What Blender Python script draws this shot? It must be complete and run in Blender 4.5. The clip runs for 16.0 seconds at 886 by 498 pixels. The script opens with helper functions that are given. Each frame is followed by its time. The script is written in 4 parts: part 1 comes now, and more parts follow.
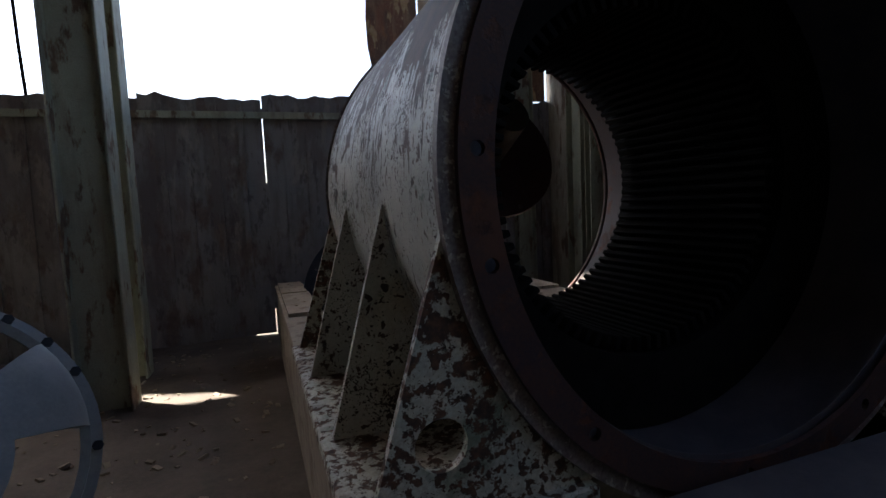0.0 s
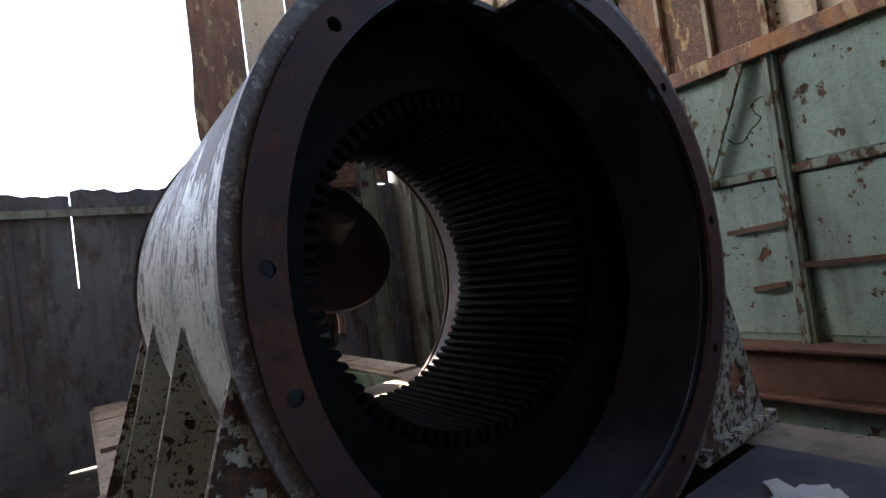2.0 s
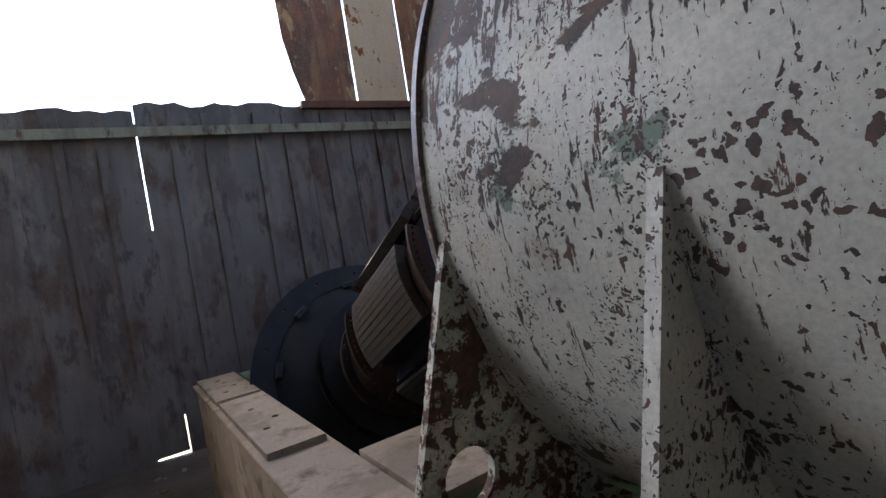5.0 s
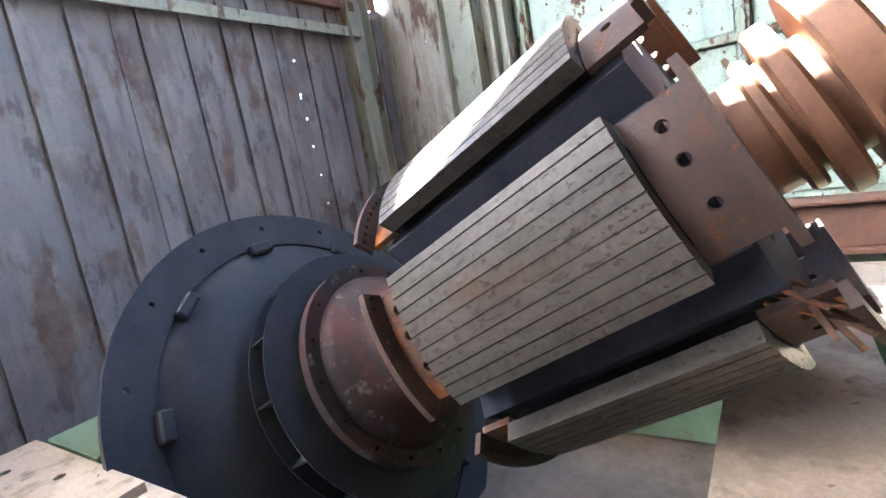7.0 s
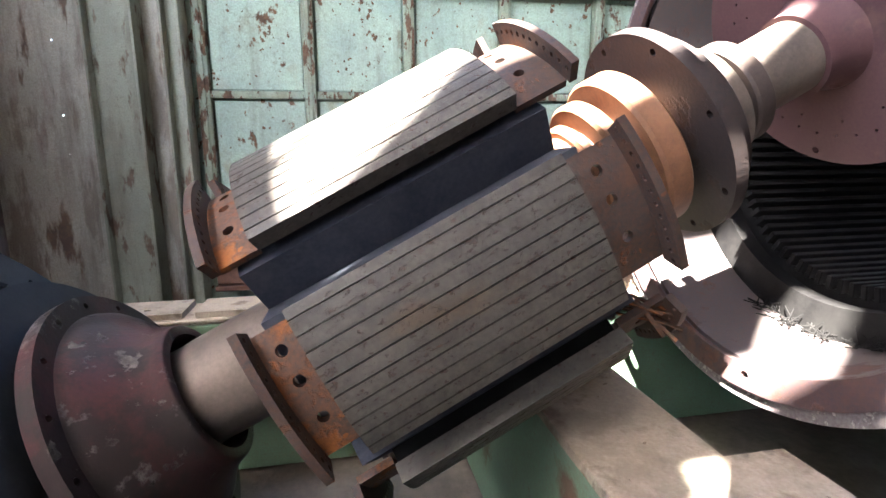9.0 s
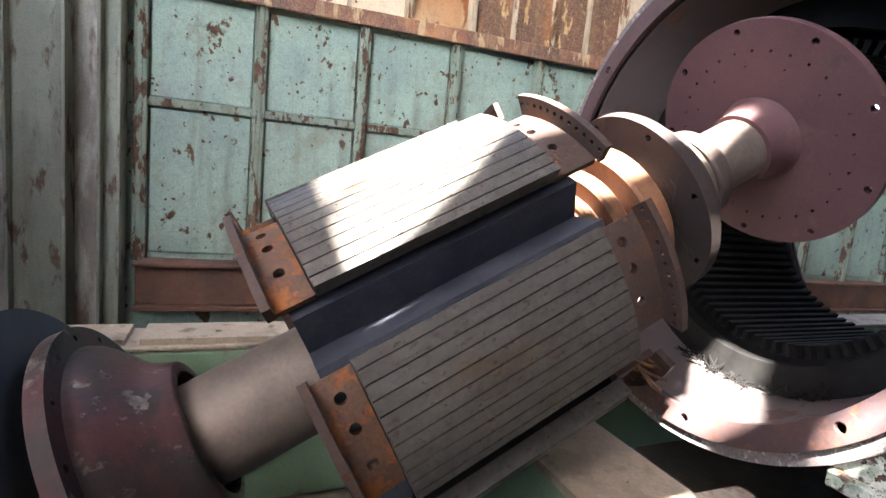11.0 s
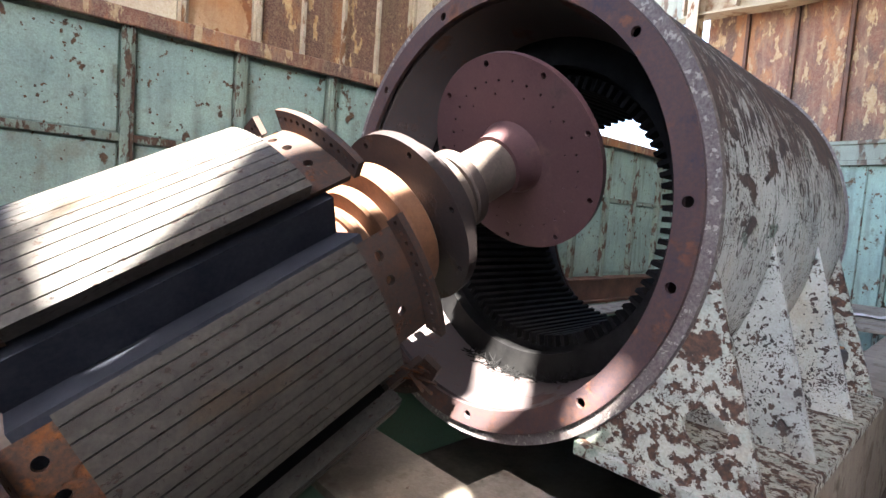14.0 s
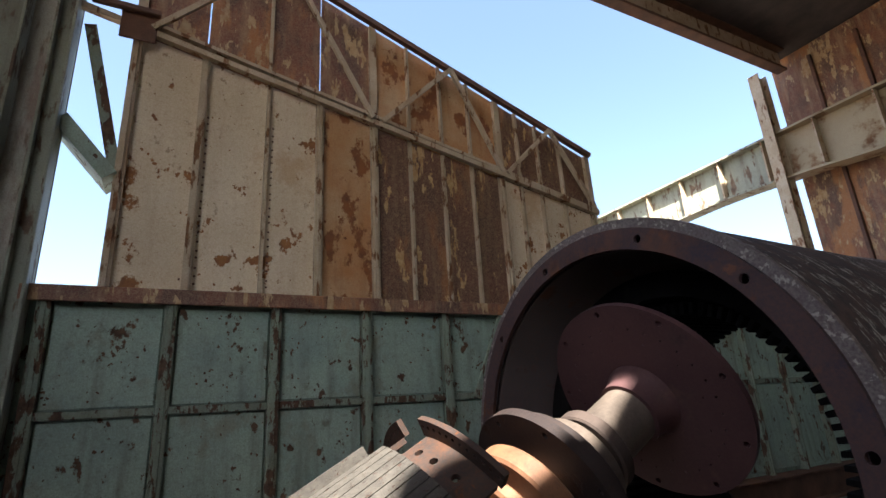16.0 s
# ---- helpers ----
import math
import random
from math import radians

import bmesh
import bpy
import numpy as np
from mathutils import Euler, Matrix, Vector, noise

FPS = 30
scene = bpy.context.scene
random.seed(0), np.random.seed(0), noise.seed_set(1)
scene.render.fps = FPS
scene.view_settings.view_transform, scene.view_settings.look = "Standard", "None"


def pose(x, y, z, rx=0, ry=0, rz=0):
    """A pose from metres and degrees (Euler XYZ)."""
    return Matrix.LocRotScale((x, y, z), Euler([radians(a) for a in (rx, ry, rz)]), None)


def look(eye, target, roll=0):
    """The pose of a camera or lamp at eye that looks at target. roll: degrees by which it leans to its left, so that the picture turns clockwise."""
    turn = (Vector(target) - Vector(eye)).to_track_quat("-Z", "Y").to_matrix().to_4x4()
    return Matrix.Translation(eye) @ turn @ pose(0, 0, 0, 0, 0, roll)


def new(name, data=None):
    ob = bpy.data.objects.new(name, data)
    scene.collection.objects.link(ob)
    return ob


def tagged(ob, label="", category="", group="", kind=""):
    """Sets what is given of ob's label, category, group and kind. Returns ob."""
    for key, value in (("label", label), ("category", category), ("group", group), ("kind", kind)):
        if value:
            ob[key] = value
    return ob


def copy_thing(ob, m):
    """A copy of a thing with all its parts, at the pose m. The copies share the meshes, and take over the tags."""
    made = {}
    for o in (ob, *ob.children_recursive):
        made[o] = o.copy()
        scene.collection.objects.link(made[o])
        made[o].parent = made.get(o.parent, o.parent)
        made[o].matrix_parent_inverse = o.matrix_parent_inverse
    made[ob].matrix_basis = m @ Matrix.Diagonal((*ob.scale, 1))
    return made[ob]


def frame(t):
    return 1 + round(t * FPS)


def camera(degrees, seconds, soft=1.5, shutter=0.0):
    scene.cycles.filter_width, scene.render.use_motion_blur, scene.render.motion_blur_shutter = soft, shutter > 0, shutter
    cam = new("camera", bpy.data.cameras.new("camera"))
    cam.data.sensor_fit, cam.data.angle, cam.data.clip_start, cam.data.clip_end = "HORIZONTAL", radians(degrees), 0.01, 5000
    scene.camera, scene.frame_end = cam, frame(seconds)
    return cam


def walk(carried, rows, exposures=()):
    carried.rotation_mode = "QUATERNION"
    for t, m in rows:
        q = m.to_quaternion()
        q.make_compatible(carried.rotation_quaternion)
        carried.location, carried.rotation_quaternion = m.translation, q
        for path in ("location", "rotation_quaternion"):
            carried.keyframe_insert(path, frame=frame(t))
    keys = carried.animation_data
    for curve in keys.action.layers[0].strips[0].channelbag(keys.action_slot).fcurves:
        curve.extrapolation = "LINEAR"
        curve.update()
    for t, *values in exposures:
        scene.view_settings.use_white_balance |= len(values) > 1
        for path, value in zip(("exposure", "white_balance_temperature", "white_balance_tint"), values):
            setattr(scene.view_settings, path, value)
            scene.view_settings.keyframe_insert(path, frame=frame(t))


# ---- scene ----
cam = camera(81.9, 16.0)
PATH = [
    (0, (-1.45, -1.098, 1.651), (-0.761, 0.771, 1.479), -2.5),
    (0.5, (-1.342, -1.07, 1.68), (-0.45, 0.72, 1.648), -5.4),
    (1, (-1.309, -1.106, 1.699), (-0.255, 0.594, 1.704), -8.5),
    (1.5, (-1.3, -1.104, 1.725), (-0.133, 0.519, 1.771), -8.4),
    (2, (-1.28, -1.096, 1.737), (-0.106, 0.522, 1.804), -7.7),
    (2.5, (-1.301, -1.102, 1.74), (-0.151, 0.533, 1.81), -7.3),
    (3, (-1.316, -0.974, 1.704), (-0.205, 0.688, 1.737), -7.2),
    (3.5, (-1.459, -0.571, 1.724), (-0.345, 1.09, 1.704), -7.8),
    (4, (-1.58, -0.179, 1.701), (-0.392, 1.43, 1.67), -7.2),
    (4.5, (-1.599, 0.292, 1.622), (-0.406, 1.897, 1.604), -8.2),
    (5, (-1.676, 0.9, 1.624), (-0.568, 2.564, 1.559), -8.9),
    (5.2, (-1.65, 1.075, 1.627), (-0.495, 2.704, 1.523), -8.8),
    (7.3, (-1.542, 2.870, 1.571), (0.150, 3.877, 1.220), -10.4),
    (7.5, (-1.525, 2.998, 1.580), (0.225, 3.909, 1.212), -10.3),
    (8, (-1.624, 3.277, 1.613), (0.326, 3.343, 1.172), -3.8),
    (8.5, (-1.646, 3.325, 1.616), (0.285, 3.057, 1.171), -2.8),
    (8.7, (-1.622, 3.332, 1.604), (0.309, 3.012, 1.195), -1.7),
    (10.8, (-1.554, 3.768, 1.673), (0.317, 3.12, 1.391), 4.7),
    (11, (-1.563, 3.722, 1.674), (0.27, 2.964, 1.417), 5.3),
    (11.5, (-1.592, 3.642, 1.685), (0.116, 2.622, 1.479), 4.6),
    (12, (-1.578, 3.687, 1.682), (0.121, 2.649, 1.489), 4.0),
    (12.5, (-1.58, 3.709, 1.684), (0.195, 2.807, 1.497), 3.5),
    (13, (-1.627, 3.598, 1.67), (-0.035, 2.398, 1.514), 4.6),
    (13.5, (-1.648, 3.552, 1.675), (-0.177, 2.204, 1.538), 4.3),
    (14, (-1.63, 3.588, 1.688), (-0.16, 2.239, 1.549), 4.1),
    (14.5, (-1.644, 3.564, 1.732), (-0.198, 2.188, 1.612), 4.3),
    (15, (-1.715, 3.517, 1.821), (-0.528, 1.908, 1.859), 3.9),
    (15.5, (-1.703, 3.582, 1.929), (-0.48, 2.047, 2.313), -1.2),
    (16, (-1.699, 3.717, 1.985), (-0.052, 2.749, 2.575), -3.4),
]
EXPOSURES = [(0.0, 2.9, 6400, 10), (0.5, 3.5, 6400, 10), (1.5, 4.15, 6350, 10), (3.0, 4.25, 6350, 10), (3.9, 4.2, 6250, 10), (4.5, 3.85, 6200, 10), (5.0, 4.4, 6200, 10), (7.3, 6.75, 6000, 10), (7.7, 6.5, 6000, 10), (8.3, 6.1, 6150, 10), (8.7, 6.0, 6150, 10), (11.0, 5.45, 6150, 10), (12.0, 5.03, 6000, 10), (14.5, 4.88, 6050, 10), (15.2, 4.2, 5950, 10), (16.0, 2.9, 6300, 10)]
walk(cam, [(t, look(eye, target, roll)) for t, eye, target, roll in PATH], EXPOSURES)

# ---- world and sun ----
SUN = Vector((0.45, -0.40, -0.80)).normalized()      # the way the sunlight travels
world = bpy.data.worlds.new("sky")
scene.world = world
world.use_nodes = True
wn = world.node_tree.nodes
sky = wn.new("ShaderNodeTexSky")
sky.sky_type = "NISHITA"
sky.sun_disc = False
sky.sun_elevation = math.asin(-SUN.z)
sky.sun_rotation = math.atan2(-SUN.x, -SUN.y)
sky.altitude, sky.air_density, sky.dust_density = 300, 1.0, 4.0
world.node_tree.links.new(sky.outputs[0], wn["Background"].inputs[0])
wn["Background"].inputs[1].default_value = 0.07
sun = new("sun", bpy.data.lights.new("sun", "SUN"))
sun.data.energy, sun.data.angle, sun.data.color = 5.0, radians(0.5), (1.0, 0.95, 0.86)
sun.matrix_world = look((0, 0, 20), Vector((0, 0, 20)) + SUN)


# ---- materials ----
def material(name, rough=0.7, metal=0.0):
    m = bpy.data.materials.new(name)
    m.use_nodes = True
    nt = m.node_tree
    bsdf = nt.nodes["Principled BSDF"]
    bsdf.inputs["Roughness"].default_value = rough
    bsdf.inputs["Metallic"].default_value = metal
    bsdf.inputs["Specular IOR Level"].default_value = 0.3
    coord = nt.nodes.new("ShaderNodeTexCoord")
    return m, nt, bsdf, coord.outputs["Object"]


def noise_of(nt, vec, scale, detail=5, rough=0.6, stretch=(1, 1, 1), shift=0.0):
    mp = nt.nodes.new("ShaderNodeMapping")
    mp.inputs["Scale"].default_value = stretch
    mp.inputs["Location"].default_value = (shift, shift * 0.7, shift * 1.3)
    nt.links.new(vec, mp.inputs["Vector"])
    n = nt.nodes.new("ShaderNodeTexNoise")
    n.inputs["Scale"].default_value, n.inputs["Detail"].default_value, n.inputs["Roughness"].default_value = scale, detail, rough
    nt.links.new(mp.outputs[0], n.inputs["Vector"])
    return n.outputs["Fac"]


def step_of(nt, fac, lo, hi):
    r = nt.nodes.new("ShaderNodeMapRange")
    r.inputs["From Min"].default_value, r.inputs["From Max"].default_value = lo, hi
    nt.links.new(fac, r.inputs["Value"])
    return r.outputs["Result"]


def mix_of(nt, fac, a, b):
    x = nt.nodes.new("ShaderNodeMix")
    x.data_type = "RGBA"
    for sock, v in ((x.inputs["Factor"], fac), (x.inputs["A"], a), (x.inputs["B"], b)):
        if isinstance(v, (tuple, list)):
            sock.default_value = (*v, 1.0)
        elif isinstance(v, float):
            sock.default_value = v
        else:
            nt.links.new(v, sock)
    return x.outputs["Result"]


def math_of(nt, op, a, b):
    x = nt.nodes.new("ShaderNodeMath")
    x.operation = op
    for sock, v in zip(x.inputs, (a, b)):
        if isinstance(v, float):
            sock.default_value = v
        else:
            nt.links.new(v, sock)
    return x.outputs[0]


def bump_of(nt, bsdf, height, strength, distance):
    b = nt.nodes.new("ShaderNodeBump")
    b.inputs["Strength"].default_value, b.inputs["Distance"].default_value = strength, distance
    nt.links.new(height, b.inputs["Height"])
    nt.links.new(b.outputs[0], bsdf.inputs["Normal"])


def worn(name, paint, paint2, under, under2, chips=(0.56, 0.6), scale=7.0, stretch=(1, 1, 1), rough=0.6, specks=0.0, metal=0.0, bump=0.004, streak=0.0, big=None, stains=()):
    """Old paint with chipped patches that bare a rusty underlayer, small specks and grain."""
    m, nt, bsdf, vec = material(name, rough, metal)
    tone = noise_of(nt, vec, scale * 0.35, 4, 0.6, shift=3.1)
    top = mix_of(nt, step_of(nt, tone, 0.35, 0.68), paint, paint2)
    if streak:
        run = noise_of(nt, vec, 9.0, 4, 0.6, (1, 1, 0.12), 5.0)
        top = mix_of(nt, math_of(nt, "MULTIPLY", step_of(nt, run, 0.5, 0.72), streak), top, under)
    for k, (sc, lo, amount, colour) in enumerate(stains):
        patch = step_of(nt, noise_of(nt, vec, sc, 7, 0.66, stretch, 11.0 + 3 * k), lo, lo + 0.07)
        top = mix_of(nt, math_of(nt, "MULTIPLY", patch, amount), top, colour)
    low = mix_of(nt, step_of(nt, noise_of(nt, vec, scale * 1.7, 6, 0.65, shift=8.0), 0.38, 0.66), under, under2)
    chip = step_of(nt, noise_of(nt, vec, scale, 7, 0.62, stretch), *chips)
    if big:
        chip = math_of(nt, "MAXIMUM", chip, step_of(nt, noise_of(nt, vec, big[0], 6, 0.68, stretch, 6.0), big[1], big[1] + 0.03))
    if specks:
        v = nt.nodes.new("ShaderNodeTexVoronoi")
        v.inputs["Scale"].default_value = scale * 2.4
        warp = nt.nodes.new("ShaderNodeVectorMath")
        warp.operation = "ADD"
        nt.links.new(vec, warp.inputs[0])
        wob = nt.nodes.new("ShaderNodeTexNoise")
        wob.inputs["Scale"].default_value = scale * 3
        scl = nt.nodes.new("ShaderNodeVectorMath")
        scl.operation = "SCALE"
        scl.inputs["Scale"].default_value = 0.06
        nt.links.new(vec, wob.inputs["Vector"])
        nt.links.new(wob.outputs["Color"], scl.inputs[0])
        nt.links.new(scl.outputs[0], warp.inputs[1])
        nt.links.new(warp.outputs[0], v.inputs["Vector"])
        size = math_of(nt, "MULTIPLY", step_of(nt, noise_of(nt, vec, scale * 0.8, 2, 0.5, shift=4.0), 0.42, 0.7), specks)
        dots = math_of(nt, "LESS_THAN", v.outputs["Distance"], size)
        chip = math_of(nt, "MAXIMUM", chip, dots)
    col = mix_of(nt, chip, top, low)
    grain = noise_of(nt, vec, 90.0, 3, 0.6)
    mottle = noise_of(nt, vec, 26.0, 5, 0.7, shift=14.0)
    col = mix_of(nt, step_of(nt, grain, 0.3, 0.8), col, mix_of(nt, 0.42, col, under))
    col = mix_of(nt, math_of(nt, "MULTIPLY", step_of(nt, mottle, 0.54, 0.68), 0.25), col, under)
    nt.links.new(col, bsdf.inputs["Base Color"])
    r = nt.nodes.new("ShaderNodeMapRange")
    r.inputs["To Min"].default_value, r.inputs["To Max"].default_value = rough, min(0.95, rough + 0.25)
    nt.links.new(chip, r.inputs["Value"])
    nt.links.new(r.outputs[0], bsdf.inputs["Roughness"])
    h = math_of(nt, "ADD", math_of(nt, "MULTIPLY", chip, -0.7), math_of(nt, "MULTIPLY", grain, 0.35))
    bump_of(nt, bsdf, h, 0.6, bump)
    return m


def plain(name, a, b, scale=6.0, rough=0.7, metal=0.0, stretch=(1, 1, 1), bump=0.002, fine=80.0):
    """One material in two tones, with grain."""
    m, nt, bsdf, vec = material(name, rough, metal)
    big = noise_of(nt, vec, scale, 6, 0.62, stretch)
    small = noise_of(nt, vec, fine, 4, 0.65, shift=2.0)
    f = math_of(nt, "ADD", math_of(nt, "MULTIPLY", big, 0.75), math_of(nt, "MULTIPLY", small, 0.3))
    nt.links.new(mix_of(nt, step_of(nt, f, 0.38, 0.68), a, b), bsdf.inputs["Base Color"])
    nt.links.new(math_of(nt, "ADD", math_of(nt, "MULTIPLY", small, 0.2), rough - 0.1), bsdf.inputs["Roughness"])
    bump_of(nt, bsdf, f, 0.5, bump)
    return m


def shell_paint(name):
    """Old cream paint on a rolled shell: scraped streaks on its crown, speckled chips and stains on its flanks."""
    m, nt, bsdf, vec = material(name, 0.5)
    sep = nt.nodes.new("ShaderNodeSeparateXYZ")
    nt.links.new(vec, sep.inputs[0])
    base = mix_of(nt, step_of(nt, noise_of(nt, vec, 2.2, 5, 0.6), 0.36, 0.66), (0.50, 0.49, 0.43), (0.33, 0.34, 0.31))
    base = mix_of(nt, math_of(nt, "MULTIPLY", step_of(nt, noise_of(nt, vec, 3.1, 6, 0.65, (1, 1, 0.6), 7.0), 0.52, 0.68), 0.55), base, (0.40, 0.32, 0.20))
    base = mix_of(nt, math_of(nt, "MULTIPLY", step_of(nt, noise_of(nt, vec, 4.0, 6, 0.65, (1, 1, 1), 19.0), 0.56, 0.66), 0.5), base, (0.20, 0.17, 0.14))
    base = mix_of(nt, math_of(nt, "MULTIPLY", step_of(nt, noise_of(nt, vec, 3.6, 7, 0.68, (1, 1, 1.3), 47.0), 0.615, 0.64), 0.8), base, (0.055, 0.115, 0.075))
    crown = math_of(nt, "ADD", sep.outputs["Z"], math_of(nt, "MULTIPLY", noise_of(nt, vec, 2.6, 4, 0.6, shift=2.0), 1.1))
    crown = step_of(nt, crown, 0.62, 1.02)
    streaks = noise_of(nt, vec, 1.0, 7, 0.68, (9.0, 34.0, 7.0), 3.0)
    fine = noise_of(nt, vec, 1.0, 6, 0.66, (30.0, 80.0, 22.0), 9.0)
    scrape = step_of(nt, math_of(nt, "ADD", streaks, math_of(nt, "MULTIPLY", crown, 0.15)), 0.60, 0.612)
    scrape2 = step_of(nt, math_of(nt, "ADD", fine, math_of(nt, "MULTIPLY", crown, 0.12)), 0.63, 0.65)
    bare = step_of(nt, math_of(nt, "ADD", noise_of(nt, vec, 2.1, 9, 0.60, (1, 0.9, 1.6), 27.0), math_of(nt, "MULTIPLY", crown, 0.14)), 0.635, 0.643)
    grime = math_of(nt, "MULTIPLY", crown, step_of(nt, noise_of(nt, vec, 3.0, 6, 0.65, (1, 1, 1), 33.0), 0.40, 0.62))
    base = mix_of(nt, math_of(nt, "MULTIPLY", grime, 0.6), base, (0.135, 0.12, 0.11))
    warp = nt.nodes.new("ShaderNodeTexNoise")
    warp.inputs["Scale"].default_value, warp.inputs["Detail"].default_value = 30.0, 5.0
    nt.links.new(vec, warp.inputs["Vector"])
    push = nt.nodes.new("ShaderNodeVectorMath")
    push.operation = "MULTIPLY_ADD"
    push.inputs[1].default_value = (0.075, 0.075, 0.075)
    nt.links.new(warp.outputs["Color"], push.inputs[0])
    nt.links.new(vec, push.inputs[2])
    dots = 0.0
    for sc, size, where in ((20.0, 0.34, 41.0), (40.0, 0.44, 52.0), (80.0, 0.48, 63.0)):
        v = nt.nodes.new("ShaderNodeTexVoronoi")
        v.inputs["Scale"].default_value = sc
        nt.links.new(push.outputs[0], v.inputs["Vector"])
        area = math_of(nt, "MULTIPLY", step_of(nt, noise_of(nt, vec, 5.0, 4, 0.6, shift=where), 0.41, 0.66), size)
        d = math_of(nt, "LESS_THAN", v.outputs["Distance"], area)
        dots = math_of(nt, "MAXIMUM", dots, d)
    chip = math_of(nt, "MAXIMUM", math_of(nt, "MAXIMUM", scrape, scrape2), math_of(nt, "MAXIMUM", bare, dots))
    low = mix_of(nt, step_of(nt, noise_of(nt, vec, 14.0, 6, 0.65, shift=8.0), 0.40, 0.64), (0.030, 0.025, 0.024), (0.085, 0.050, 0.037))
    col = mix_of(nt, chip, base, low)
    grain = noise_of(nt, vec, 110.0, 3, 0.6)
    col = mix_of(nt, math_of(nt, "MULTIPLY", step_of(nt, grain, 0.35, 0.8), 0.35), col, (0.10, 0.09, 0.08))
    nt.links.new(col, bsdf.inputs["Base Color"])
    nt.links.new(math_of(nt, "ADD", math_of(nt, "MULTIPLY", chip, 0.2), 0.48), bsdf.inputs["Roughness"])
    h = math_of(nt, "ADD", math_of(nt, "MULTIPLY", chip, -0.8), math_of(nt, "MULTIPLY", grain, 0.3))
    bump_of(nt, bsdf, h, 0.7, 0.006)
    return m


SHELL = shell_paint("chipped_cream_paint")
FOOT = worn("heavily_chipped_paint", (0.55, 0.52, 0.42), (0.40, 0.42, 0.36), (0.045, 0.03, 0.025), (0.14, 0.07, 0.04), (0.53, 0.545), 26.0, (1, 1, 1), 0.5, 0.46, bump=0.006, big=(9.0, 0.54), stains=((3.0, 0.56, 0.7, (0.09, 0.15, 0.10)), (2.0, 0.54, 0.5, (0.26, 0.15, 0.08)), (7.0, 0.57, 0.6, (0.16, 0.14, 0.12))))
FLANGE = worn("purple_brown_primer", (0.044, 0.033, 0.037), (0.064, 0.043, 0.043), (0.12, 0.055, 0.034), (0.028, 0.024, 0.028), (0.57, 0.63), 8.0, rough=0.5, bump=0.002, stains=((3.0, 0.54, 0.6, (0.11, 0.052, 0.034)), (5.0, 0.55, 0.6, (0.028, 0.030, 0.045))))
DISC = worn("red_primer_steel", (0.055, 0.027, 0.029), (0.072, 0.037, 0.037), (0.09, 0.05, 0.043), (0.04, 0.026, 0.027), (0.58, 0.68), 7.0, rough=0.5, bump=0.001)
# inside enamel, its colour lifted to imitate lens haze over the dark bore
INSIDE = plain("hazed_inside_enamel", (0.05, 0.05, 0.062), (0.10, 0.092, 0.10), 5.0, 0.65)
CORE = plain("dark_laminations_and_shade", (0.004, 0.0035, 0.0035), (0.012, 0.011, 0.010), 9.0, 0.85)
POLE = worn("oily_brown_lamination", (0.060, 0.054, 0.047), (0.088, 0.078, 0.066), (0.022, 0.019, 0.017), (0.075, 0.042, 0.028), (0.60, 0.63), 70.0, (0.6, 1, 1), 0.42, 0.34, 0.15, 0.003, stains=((5.0, 0.54, 0.6, (0.04, 0.034, 0.028)), (16.0, 0.62, 0.35, (0.085, 0.042, 0.025)), (2.5, 0.55, 0.5, (0.10, 0.066, 0.036))))
COIL = plain("black_coil_insulation", (0.022, 0.024, 0.032), (0.052, 0.053, 0.062), 4.0, 0.65)
SHAFT = plain("dull_shaft_steel", (0.058, 0.046, 0.038), (0.125, 0.098, 0.078), 5.0, 0.5, 0.2)
SLIP = plain("orange_rusted_ring", (0.085, 0.038, 0.021), (0.19, 0.092, 0.046), 8.0, 0.55, 0.1)
ENDPLATE = worn("grimy_end_plate", (0.024, 0.022, 0.021), (0.040, 0.034, 0.031), (0.11, 0.042, 0.018), (0.03, 0.02, 0.017), (0.59, 0.64), 9.0, rough=0.5, specks=0.2, stains=((4.0, 0.60, 0.4, (0.08, 0.035, 0.018)),))
RUSTPLATE = worn("orange_rusted_end_plate", (0.032, 0.027, 0.025), (0.052, 0.038, 0.031), (0.20, 0.072, 0.022), (0.08, 0.034, 0.018), (0.52, 0.58), 7.0, rough=0.55, specks=0.2)
# dark flange steel, lowered further so that its colour holds the local shade
SHADED_STEEL = worn("shaded_dark_steel", (0.018, 0.015, 0.0155), (0.028, 0.023, 0.0215), (0.045, 0.027, 0.020), (0.018, 0.016, 0.016), (0.56, 0.62), 8.0, rough=0.5)
HUB = worn("dull_red_casting", (0.055, 0.020, 0.020), (0.030, 0.021, 0.020), (0.020, 0.018, 0.017), (0.13, 0.115, 0.10), (0.60, 0.63), 13.0, rough=0.42, stains=((4.0, 0.46, 0.8, (0.021, 0.018, 0.017)), (9.0, 0.62, 0.8, (0.13, 0.12, 0.11))))
BLACK = plain("black_painted_steel", (0.017, 0.020, 0.025), (0.036, 0.039, 0.045), 3.0, 0.45)
GREEN = worn("chipped_green_paint", (0.37, 0.47, 0.37), (0.29, 0.385, 0.325), (0.07, 0.04, 0.025), (0.18, 0.10, 0.05), (0.61, 0.63), 7.0, (1, 1, 0.8), 0.6, 0.24, streak=0.4, big=(2.4, 0.64), stains=((1.4, 0.58, 0.55, (0.25, 0.23, 0.15)), (4.0, 0.62, 0.6, (0.12, 0.10, 0.06))))
GREEN_RIB = worn("rusty_green_rib", (0.26, 0.33, 0.26), (0.25, 0.28, 0.20), (0.07, 0.04, 0.025), (0.15, 0.085, 0.05), (0.525, 0.56), 13.0, (1, 1, 0.4), 0.6, streak=0.5)
